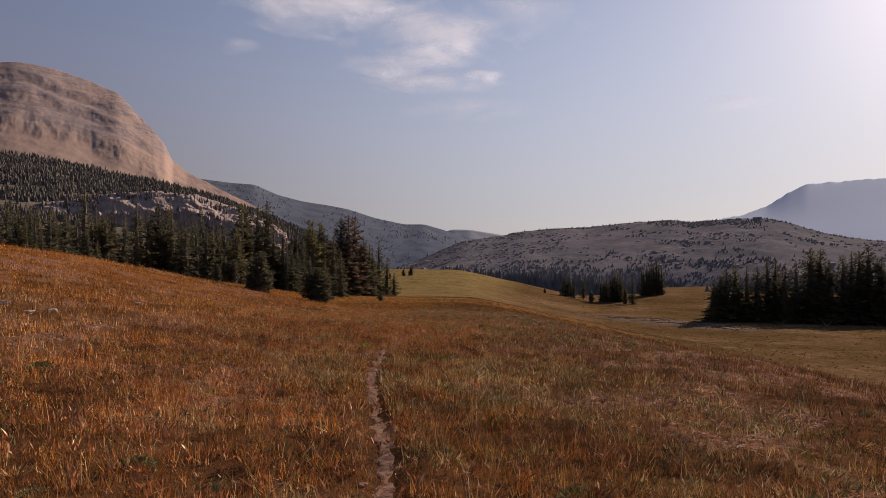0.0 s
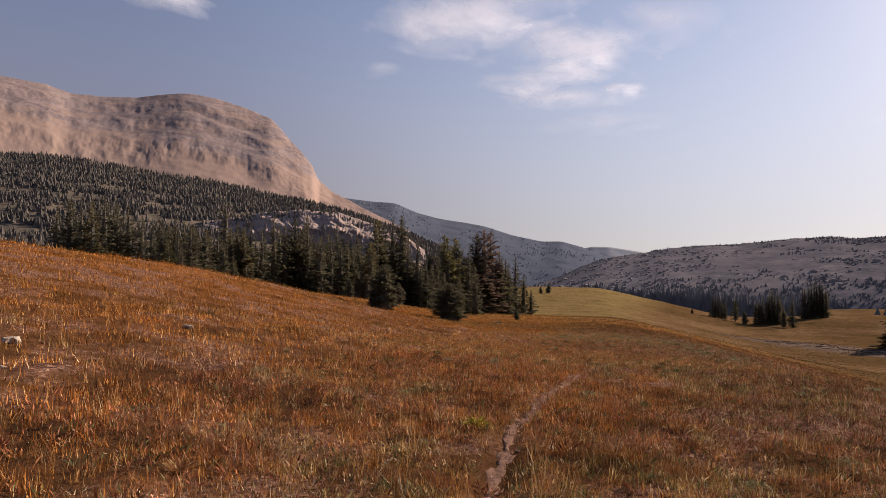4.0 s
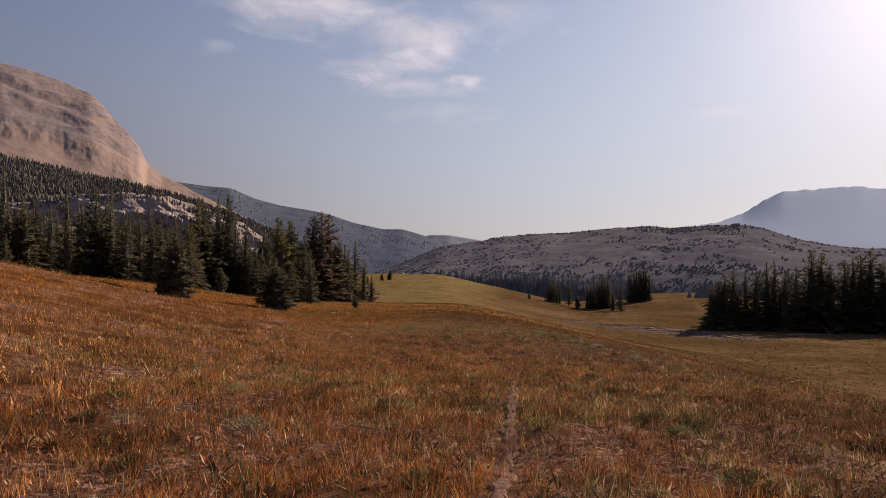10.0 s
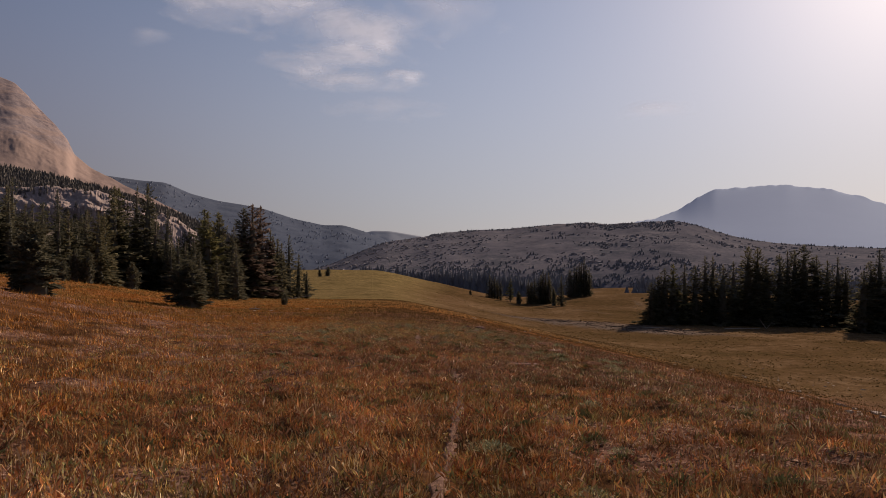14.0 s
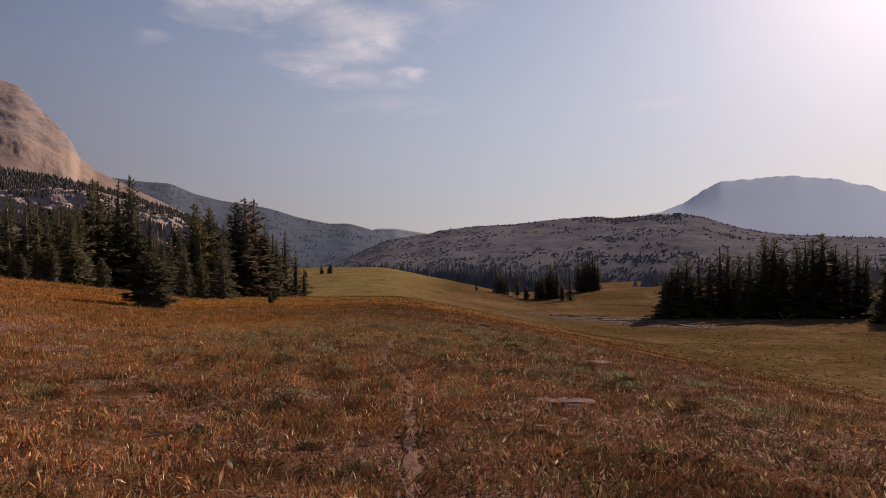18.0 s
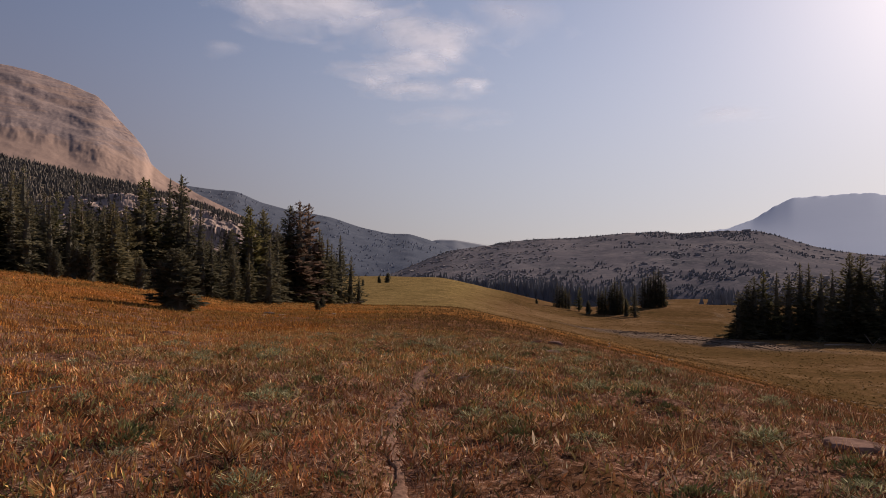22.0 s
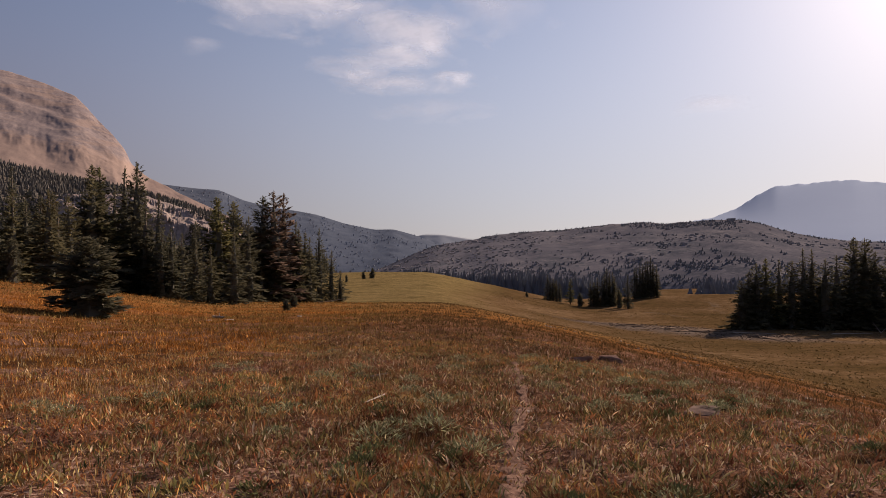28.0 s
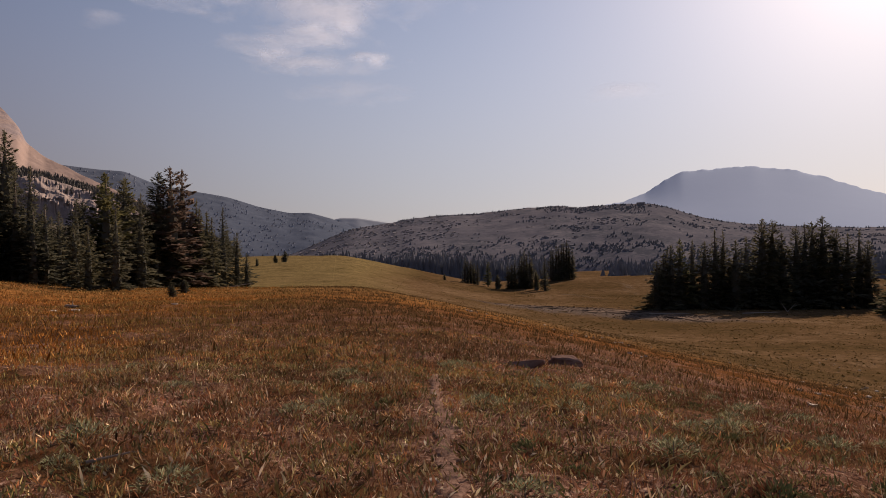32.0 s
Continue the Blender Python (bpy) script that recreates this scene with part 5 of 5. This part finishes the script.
def log(name, p, q, r0, r1, label, stubs=3, seed=1):
    """A fallen bleached stem with broken limbs."""
    root = new(name)
    tagged(root, label, "log", "fallen dead wood")
    rng = random.Random(seed)
    a = Vector((p[0], p[1], float(rough_ground(p[0], p[1])) + r0 * 0.7 + (0.03 if r0 < 0.03 else 0)))
    b = Vector((q[0], q[1], float(rough_ground(q[0], q[1])) + (q[2] if len(q) > 2 else r1)))
    root.matrix_world = Matrix.Translation(a)
    V, F = limb((0, 0, 0), b - a, r0, r1, 8)
    mesh_object("stem", V, F, DEADWOOD, root, smooth=True)
    for k in range(stubs):
        at = (b - a) * rng.uniform(0.25, 0.9)
        tip = at + Vector((rng.uniform(-1, 1), rng.uniform(-1, 1), rng.uniform(-0.2, 0.5))) * (7 * r0)
        V, F = limb(at, tip, r1 * 0.6, r1 * 0.2, 5)
        mesh_object("branch_stub", V, F, DEADWOOD, root)
    return root


log("fallen_log", (-14.6, 118.6), (-13.2, 116.4), 0.13, 0.08, "bleached white log lying in the grass below the firs", 2, 1)
log("fallen_log", (92.0, 276.0), (104.0, 274.0), 0.18, 0.08, "grey fallen trunk at the foot of the grove", 3, 2)
log("fallen_log", (122.0, 277.0), (138.0, 283.0), 0.2, 0.08, "long pale fallen trunk at the foot of the grove", 4, 3)
log("leaning_snag", (140.5, 283.0), (137.6, 282.5, 3.6), 0.14, 0.05, "pale dead stem leaning against the grove", 3, 4)
log("leaning_snag", (140.8, 283.4), (142.6, 282.0, 2.8), 0.12, 0.04, "thin pale dead stem leaning at the grove", 2, 5)
log("dead_snag", (-27.5, 228.0), (-27.0, 228.0, 15.0), 0.17, 0.04, "bare grey dead trunk standing among firs", 7, 6)
for k, (p, q) in enumerate([((0.76, 73.06), (0.57, 71.4, 0.10)), ((3.05, 62.3), (2.72, 61.3, 0.22)), ((1.93, 60.45), (2.16, 60.35, 0.07)), ((0.33, 75.92), (0.67, 75.97, 0.08)), ((-1.87, 13.1), (-1.74, 12.2, 0.12)),
                             ((-2.3, 30.6), (-2.0, 30.1, 0.15)), ((3.2, 44.2), (3.6, 43.8, 0.12)), ((-1.2, 47.5), (-0.8, 47.0, 0.16)), ((4.4, 66.5), (4.0, 66.2, 0.1)), ((-3.1, 57.0), (-2.7, 57.4, 0.13))]):
    log("dead_stick", p, q, 0.014, 0.006, "thin bleached dead stick lying in the grass", 2, 20 + k)
log("fallen_log", (-24.0, 233.0), (-17.0, 236.0, 1.0), 0.15, 0.06, "pale dead stem propped at the forest edge", 3, 7)


# ---------------------------------------------------------------- grass
def leaves(name, X, Y, H, W, lean, mat, label, seed, full=True, category="grass", lift=0.0):
    """Lance-shaped blades as one object: two triangles each, or one where they are only seen from afar."""
    r = np.random.RandomState(seed)
    n = len(X)
    Z = rough_ground(X, Y) - 0.01 + lift * r.rand(n) ** 1.5
    a, t = r.rand(n) * 6.283, r.rand(n) * 6.283
    dx, dy = np.cos(a) * lean * H, np.sin(a) * lean * H
    up = H / np.sqrt(1 + lean ** 2) + 0.012
    dx, dy = dx / np.sqrt(1 + lean ** 2), dy / np.sqrt(1 + lean ** 2)
    wx, wy = np.cos(t) * W / 2, np.sin(t) * W / 2
    base, tip = np.stack([X, Y, Z], -1), np.stack([X + dx, Y + dy, Z + up], -1)
    side = np.stack([wx, wy, 0.25 * W * (r.rand(n) - 0.5)], -1)
    if full:
        waist = base + (tip - base) * 0.45 + np.stack([0 * X, 0 * X, 0.10 * H * np.minimum(lean, 1)], -1)
        V, f = np.stack([base, waist + side, tip, waist - side], 1), np.array([(0, 1, 2), (0, 2, 3)])
    else:
        V, f = np.stack([base - side, base + side, tip], 1), np.array([(0, 1, 2)])
    F = (f[None] + (np.arange(n) * V.shape[1])[:, None, None]).reshape(-1, 3)
    ob = mesh_object(name, V.reshape(-1, 3), F, mat)
    return tagged(ob, label, category, kind="stuff")


SLABS = ((3.57, 50.15, 0.34), (6.02, 56.8, 0.34), (5.3, 72.6, 0.36), (6.5, 86.9, 0.7), (7.9, 88.2, 0.7), (-2.88, 13.3, 0.3), (-3.0, 51.6, 0.5), (-2.2, 50.2, 0.45), (-1.6, 53.0, 0.35))


def tufts(count, x0, x1, y0, y1, each, spread, seed, clear=0.17, hole=0.0, bald=True, east=0.55):
    """Blade places in clumps along the trail; none on the trail, few on bare spots, none within hole metres of it."""
    r = np.random.RandomState(seed)
    cx, cy = r.uniform(x0, x1, count), r.uniform(y0, y1, count)
    cx = cx + trail_x(np.clip(cy, 0, 84))
    bare = lumps(cx, cy, 2.2, 51) + 0.7 * lumps(cx, cy, 0.7, 52)
    off = np.abs(cx - trail_x(cy))
    thin = np.interp(cy, (20, 34), (1.4, 0.95))
    rut = clear * np.interp(cy, (17, 24, 42, 47, 56, 60, 84), (1.0, 0.75, 0.4, 0.6, 0.6, 0.9, 0.8)) * (1 + 0.25 * lumps(cy, 0 * cy, 1.1, 50))
    keep = ((off > rut) | ((off > 0.4 * rut) & (r.rand(count) < 0.25))) & ((bare < thin) | (r.rand(count) < 0.18) | (not bald)) & ((off > hole) | (cy > 86))
    for sx, sy, near in SLABS:
        keep &= np.hypot(cx - sx, (cy - sy) * 0.7) > near
    keep &= r.rand(count) < np.interp(cx - trail_x(cy), (1.0, 4.0), (1.0, east))
    cx, cy = cx[keep], cy[keep]
    m = len(cx)
    s = np.exp(0.35 * r.randn(m)) * (1 + 0.2 * lumps(cx, cy, 1.3, 53))
    X = (cx[:, None] + r.randn(m, each) * spread).ravel()
    Y = (cy[:, None] + r.randn(m, each) * spread).ravel()
    return X, Y, np.repeat(np.clip(s, 0.4, 2.2), each), r


X, Y, S, r = tufts(29000, -5.0, 5.0, 2.6, 85, 13, 0.05, 61)
thin = r.rand(len(X)) < np.interp(Y, (32, 46), (1.0, 0.42))
X, Y, S = X[thin], Y[thin], S[thin]
n = len(X)
leaves("grass_near", X, Y, (0.06 + 0.10 * r.rand(n)) * S * np.interp(Y, (30, 55), (1, 0.62)), 0.004 + 0.004 * r.rand(n), 0.1 + 0.9 * r.rand(n) ** 1.6, G_GOLD, "dry golden and rust meadow grass with green shoots", 62, False)
X, Y, S, r = tufts(38000, -2.6, 2.6, 2.6, 84, 6, 0.06, 59, clear=0.09)
thin = r.rand(len(X)) < np.interp(Y, (32, 46), (1.0, 0.5))
X, Y, S = X[thin], Y[thin], S[thin]
n = len(X)
leaves("grass_short", X, Y, (0.025 + 0.05 * r.rand(n)) * S, 0.004 + 0.005 * r.rand(n), 0.3 + 1.4 * r.rand(n), G_GOLD, "short dense golden meadow grass by the trail", 60, False)
X, Y, S, r = tufts(36000, -13, 13, 2.6, 92, 9, 0.08, 63, hole=4.4)
n = len(X)
leaves("grass_beside", X, Y, (0.07 + 0.11 * r.rand(n)) * S * np.interp(Y, (30, 55), (1, 0.75)), 0.008 + 0.008 * r.rand(n), 0.1 + 0.9 * r.rand(n) ** 1.5, G_GOLD, "dry golden grass beside the trodden ground", 64, False)
X, Y, S, r = tufts(4600, -8, 8, 2.6, 84, 13, 0.04, 71)
n = len(X)
leaves("grass_tall", X, Y, (0.12 + 0.13 * r.rand(n)) * S, 0.003 + 0.003 * r.rand(n), 0.1 + 0.45 * r.rand(n), G_STRAW, "taller tufts of rust and straw bunch grass", 72, False)
X, Y, S, r = tufts(62000, -40, 40, 6, 130, 5, 0.12, 73, hole=11.5)
n = len(X)
leaves("grass_middle", X, Y, (0.09 + 0.11 * r.rand(n)) * S, 0.016 + 0.014 * r.rand(n), 0.15 + 0.7 * r.rand(n), G_MEADOW, "dry golden grass of the meadow slope", 74, False)
X, Y, S, r = tufts(64000, -80, 60, 30, 210, 3, 0.25, 75, hole=30)
n = len(X)
leaves("grass_far", X, Y, (0.12 + 0.14 * r.rand(n)) * S, 0.04 + 0.04 * r.rand(n), 0.2 + 0.8 * r.rand(n), G_MEADOW, "dry grass on the farther meadow", 76, False)
X, Y, S, r = tufts(10000, -5, 8, 2.6, 88, 8, 0.06, 67, east=1.0)
n = len(X)
leaves("herb_leaves", X, Y, (0.04 + 0.05 * r.rand(n)) * S, 0.010 + 0.010 * r.rand(n), 0.3 + 1.3 * r.rand(n), G_HERB, "low green and reddish leafy herbs among the grass", 68, True, "herbs", 0.03)


# ---------------------------------------------------------------- single plants and stones by the trail
def clump(name, seed, radius, height, count, mat, leaf, label, category, slim=1.0, rise=1.0, mess=1.2):
    """A low bushy plant: one crown of small leaves on short stems."""
    r = np.random.RandomState(seed)
    root = new(name)
    tagged(root, label, category, "low plants by the trail")
    a, q = r.rand(count) * 6.283, np.sqrt(r.rand(count))
    lift = (1 - 0.55 * q ** 2) * (0.35 + 0.65 * r.rand(count))
    base = np.stack([radius * q * np.cos(a), radius * q * np.sin(a), height * lift * 0.75], -1)
    out = a + mess * (r.rand(count) - 0.5)
    tip = base + np.stack([np.cos(out) * leaf * (0.4 + q), np.sin(out) * leaf * (0.4 + q), leaf * rise * (1.1 - 0.9 * q) * (0.3 + 0.7 * r.rand(count)) + 0.01], -1)
    t = r.rand(count) * 6.283
    side = np.stack([np.cos(t), np.sin(t), 0.3 * (r.rand(count) - 0.5)], -1) * (leaf * slim * (0.10 + 0.12 * r.rand(count)))[:, None]
    mid = 0.5 * (base + tip)
    V = np.stack([base, mid + side, tip, mid - side], 1).reshape(-1, 3)
    F = (np.array([(0, 1, 2), (0, 2, 3)])[None] + 4 * np.arange(count)[:, None, None]).reshape(-1, 3)
    mesh_object("leaves", V, F, mat, root)
    V, F = limb((0, 0, -0.03), (0.01, 0.01, height * 0.7), 0.006, 0.003, 5)
    mesh_object("stem", V, F, BARK, root)
    return root


def spread_copies(ob, spots):
    first = True
    for x, y, s, turn in spots:
        m = pose(x, y, float(rough_ground(x, y)) - 0.01, 0, 0, turn) @ Matrix.Diagonal((s, s, s, 1))
        if first:
            ob.matrix_world = m
            first = False
        else:
            keep = ob.matrix_basis.copy()
            ob.matrix_basis = Matrix.Identity(4)
            copy_thing(ob, m)
            ob.matrix_basis = keep


herb = random.Random(31)


def spots(count, wide, y0=4.0, y1=82.0, lo=0.6, hi=1.3):
    out = []
    for _ in range(count):
        y = herb.uniform(y0, y1)
        off = herb.uniform(0.35, wide) * herb.choice((-1, 1))
        out.append((float(trail_x(y)) + off, y, herb.uniform(lo, hi), herb.uniform(0, 360)))
    return out


SAGE_SPOTS = [(1.4, 69.6, 1.3, 0), (1.0, 69.9, 0.9, 70), (2.0, 65.9, 1.2, 40), (1.5, 71.7, 1.4, 90), (1.1, 75.2, 1.1, 200), (1.75, 78.5, 1.1, 20), (6.4, 82.4, 1.3, 120), (2.3, 52.8, 0.8, 10)]
spread_copies(clump("sage_plant", 81, 0.20, 0.20, 290, G_SAGE, 0.05, "low grey-green sagebrush clump in the dry grass", "shrub", 0.7, 1.2, 4.0), SAGE_SPOTS + spots(40, 6.0, 8, 50, 0.4, 0.9) + spots(90, 6.5, 50, 84, 0.5, 1.35))
spread_copies(clump("sage_plant", 84, 0.25, 0.15, 320, G_SAGE, 0.045, "spreading grey-green leafy clump in the dry grass", "shrub", 0.8, 1.1, 4.5), spots(30, 7.0, 8, 50, 0.4, 0.9) + spots(80, 7.5, 50, 86, 0.5, 1.35))
spread_copies(clump("yellow_herb", 82, 0.13, 0.18, 220, G_YELLOW, 0.06, "bright yellow-green leafy plant beside the trail", "plant"), [(-2.16, 20.4, 1.0, 0)])
spread_copies(clump("green_herb", 83, 0.16, 0.11, 300, G_HERB, 0.036, "low leafy green and russet herb", "plant", 1.2, 1.4, 4.5), spots(60, 5.0) + spots(130, 4.5, 28, 80, 0.6, 1.5))
spread_copies(clump("rust_bunchgrass", 87, 0.08, 0.04, 170, G_STRAW, 0.13, "tuft of rust-coloured dry bunchgrass", "grass tuft", 0.2, 1.3), spots(90, 5.5))
X, Y, S, r = tufts(15000, -4.8, 4.8, 2.6, 84, 5, 0.12, 91, clear=0.0, bald=False)
n = len(X)
leaves("dry_litter", X, Y, (0.03 + 0.06 * r.rand(n)) * S, 0.005 + 0.008 * r.rand(n), 2.0 + 4.0 * r.rand(n), G_LITTER, "pale dry leaves and straw scattered on the soil", 92, False, "litter")


X, Y, S, r = tufts(18500, -5.2, 5.2, 2.6, 85, 6, 0.06, 93, clear=0.14, east=0.6)
n = len(X)
leaves("dry_forb_leaves", X, Y, (0.035 + 0.06 * r.rand(n)) * S, 0.009 + 0.017 * r.rand(n), 0.2 + 1.5 * r.rand(n), G_FORB, "small curled brown and tan leaves of dry meadow plants", 94, True, "dry leaves", 0.06)
for name, count, wide, each, seed, lo, hi, up, label in (
        ("leafy_herbs", 14500, 9.5, 7, 98, 0.035, 0.06, 1.5, "mixed olive, rust and tan leaves of low meadow herbs"),
        ("curled_leaves", 12500, 5.5, 7, 107, 0.03, 0.045, 3.2, "curled pale and rusty leaves lying over the herbs")):
    X, Y, S, r = tufts(count, -wide, wide, 33, 97, each, 0.07, seed, clear=0.12, bald=False)
    n = len(X)
    leaves(name, X, Y, (lo + hi * r.rand(n)) * S, 0.010 + 0.020 * r.rand(n), 0.2 + up * r.rand(n), G_LEAFY, label, seed + 1, True, "herbs", 0.07)
r = np.random.RandomState(101)
X, Y = r.uniform(14, 75, 1500), r.uniform(45, 170, 1500)
keep = lumps(X, Y, 22, 102) + 0.5 * lumps(X, Y, 6, 103) > 0.25
Q = np.stack([X, Y, rough_ground(X, Y)], -1)[keep]
boulders("hollow_stones", Q, 0.04 + 0.13 * r.rand(len(Q)) ** 3, WHITE, "small pale stones strewn over the side of the hollow", 104)
r = np.random.RandomState(95)
X, Y = r.uniform(14, 210, 42000), r.uniform(110, 430, 42000)
keep = (r.rand(len(X)) < np.clip((X - 14) / 40, 0, 1)) & (r.rand(len(X)) < np.clip((-12 - ground(X, Y)) / 7, 0, 1)) & (lumps(X, Y, 18, 54) + 0.6 * lumps(X, Y, 5, 55) > -0.4)
bed = np.interp(Y, (250, 266, 282, 297, 312, 330), (97, 94, 88, 78, 68, 58))
keep &= (np.abs(X - bed - 3) > 15 + 5 * lumps(X, Y, 9, 97)) | (Y < 246) | (Y > 334) | (r.rand(len(X)) < 0.06)
X, Y = X[keep], Y[keep]
n = len(X)
leaves("hollow_tussocks", X, Y, 0.08 + 0.18 * r.rand(n), 0.3 + 0.4 * r.rand(n), 0.3 + 1.2 * r.rand(n), G_HOLLOW, "dull brown grass tussocks on the floor of the hollow", 96, False)


def stalk(seed, length):
    """A dry bent flower stalk."""
    rng = random.Random(seed)
    root = new("dry_stalk")
    tagged(root, "bent pale dry flower stalk above the grass", "plant stalk", "dry stalks in the grass")
    p, V, F = Vector((0, 0, -0.02)), [], []
    d = Vector((rng.uniform(-0.6, 0.6), rng.uniform(-0.6, 0.6), 1.0)).normalized()
    for k in range(4):
        q = p + d * length / 4
        v, f = limb(p, q, 0.004 * (1 - 0.15 * k), 0.004 * (1 - 0.15 * (k + 1)), 5)
        F += [tuple(i + len(V) for i in g) for g in f]
        V += v
        p = q
        d = (d + Vector((rng.uniform(-0.5, 0.5), rng.uniform(-0.5, 0.5), -0.35 * k * rng.random()))).normalized()
    mesh_object("stem", V, F, STALK, root)
    V, F = [], []
    for k in range(7):
        e = Vector((rng.uniform(-1, 1), rng.uniform(-1, 1), rng.uniform(-0.3, 1))).normalized() * 0.035
        v, f = limb(p, p + e, 0.004, 0.001, 4)
        F += [tuple(i + len(V) for i in g) for g in f]
        V += v
    mesh_object("seed_head", V, F, STALK, root)
    return root


for k in range(4):
    spread_copies(stalk(100 + k, 0.34), spots(16, 4.5, 4, 80, 0.6, 1.3))
plant("young", -13.6, 143.0, 1.3)
plant("young", -14.7, 154.0, 1.6)
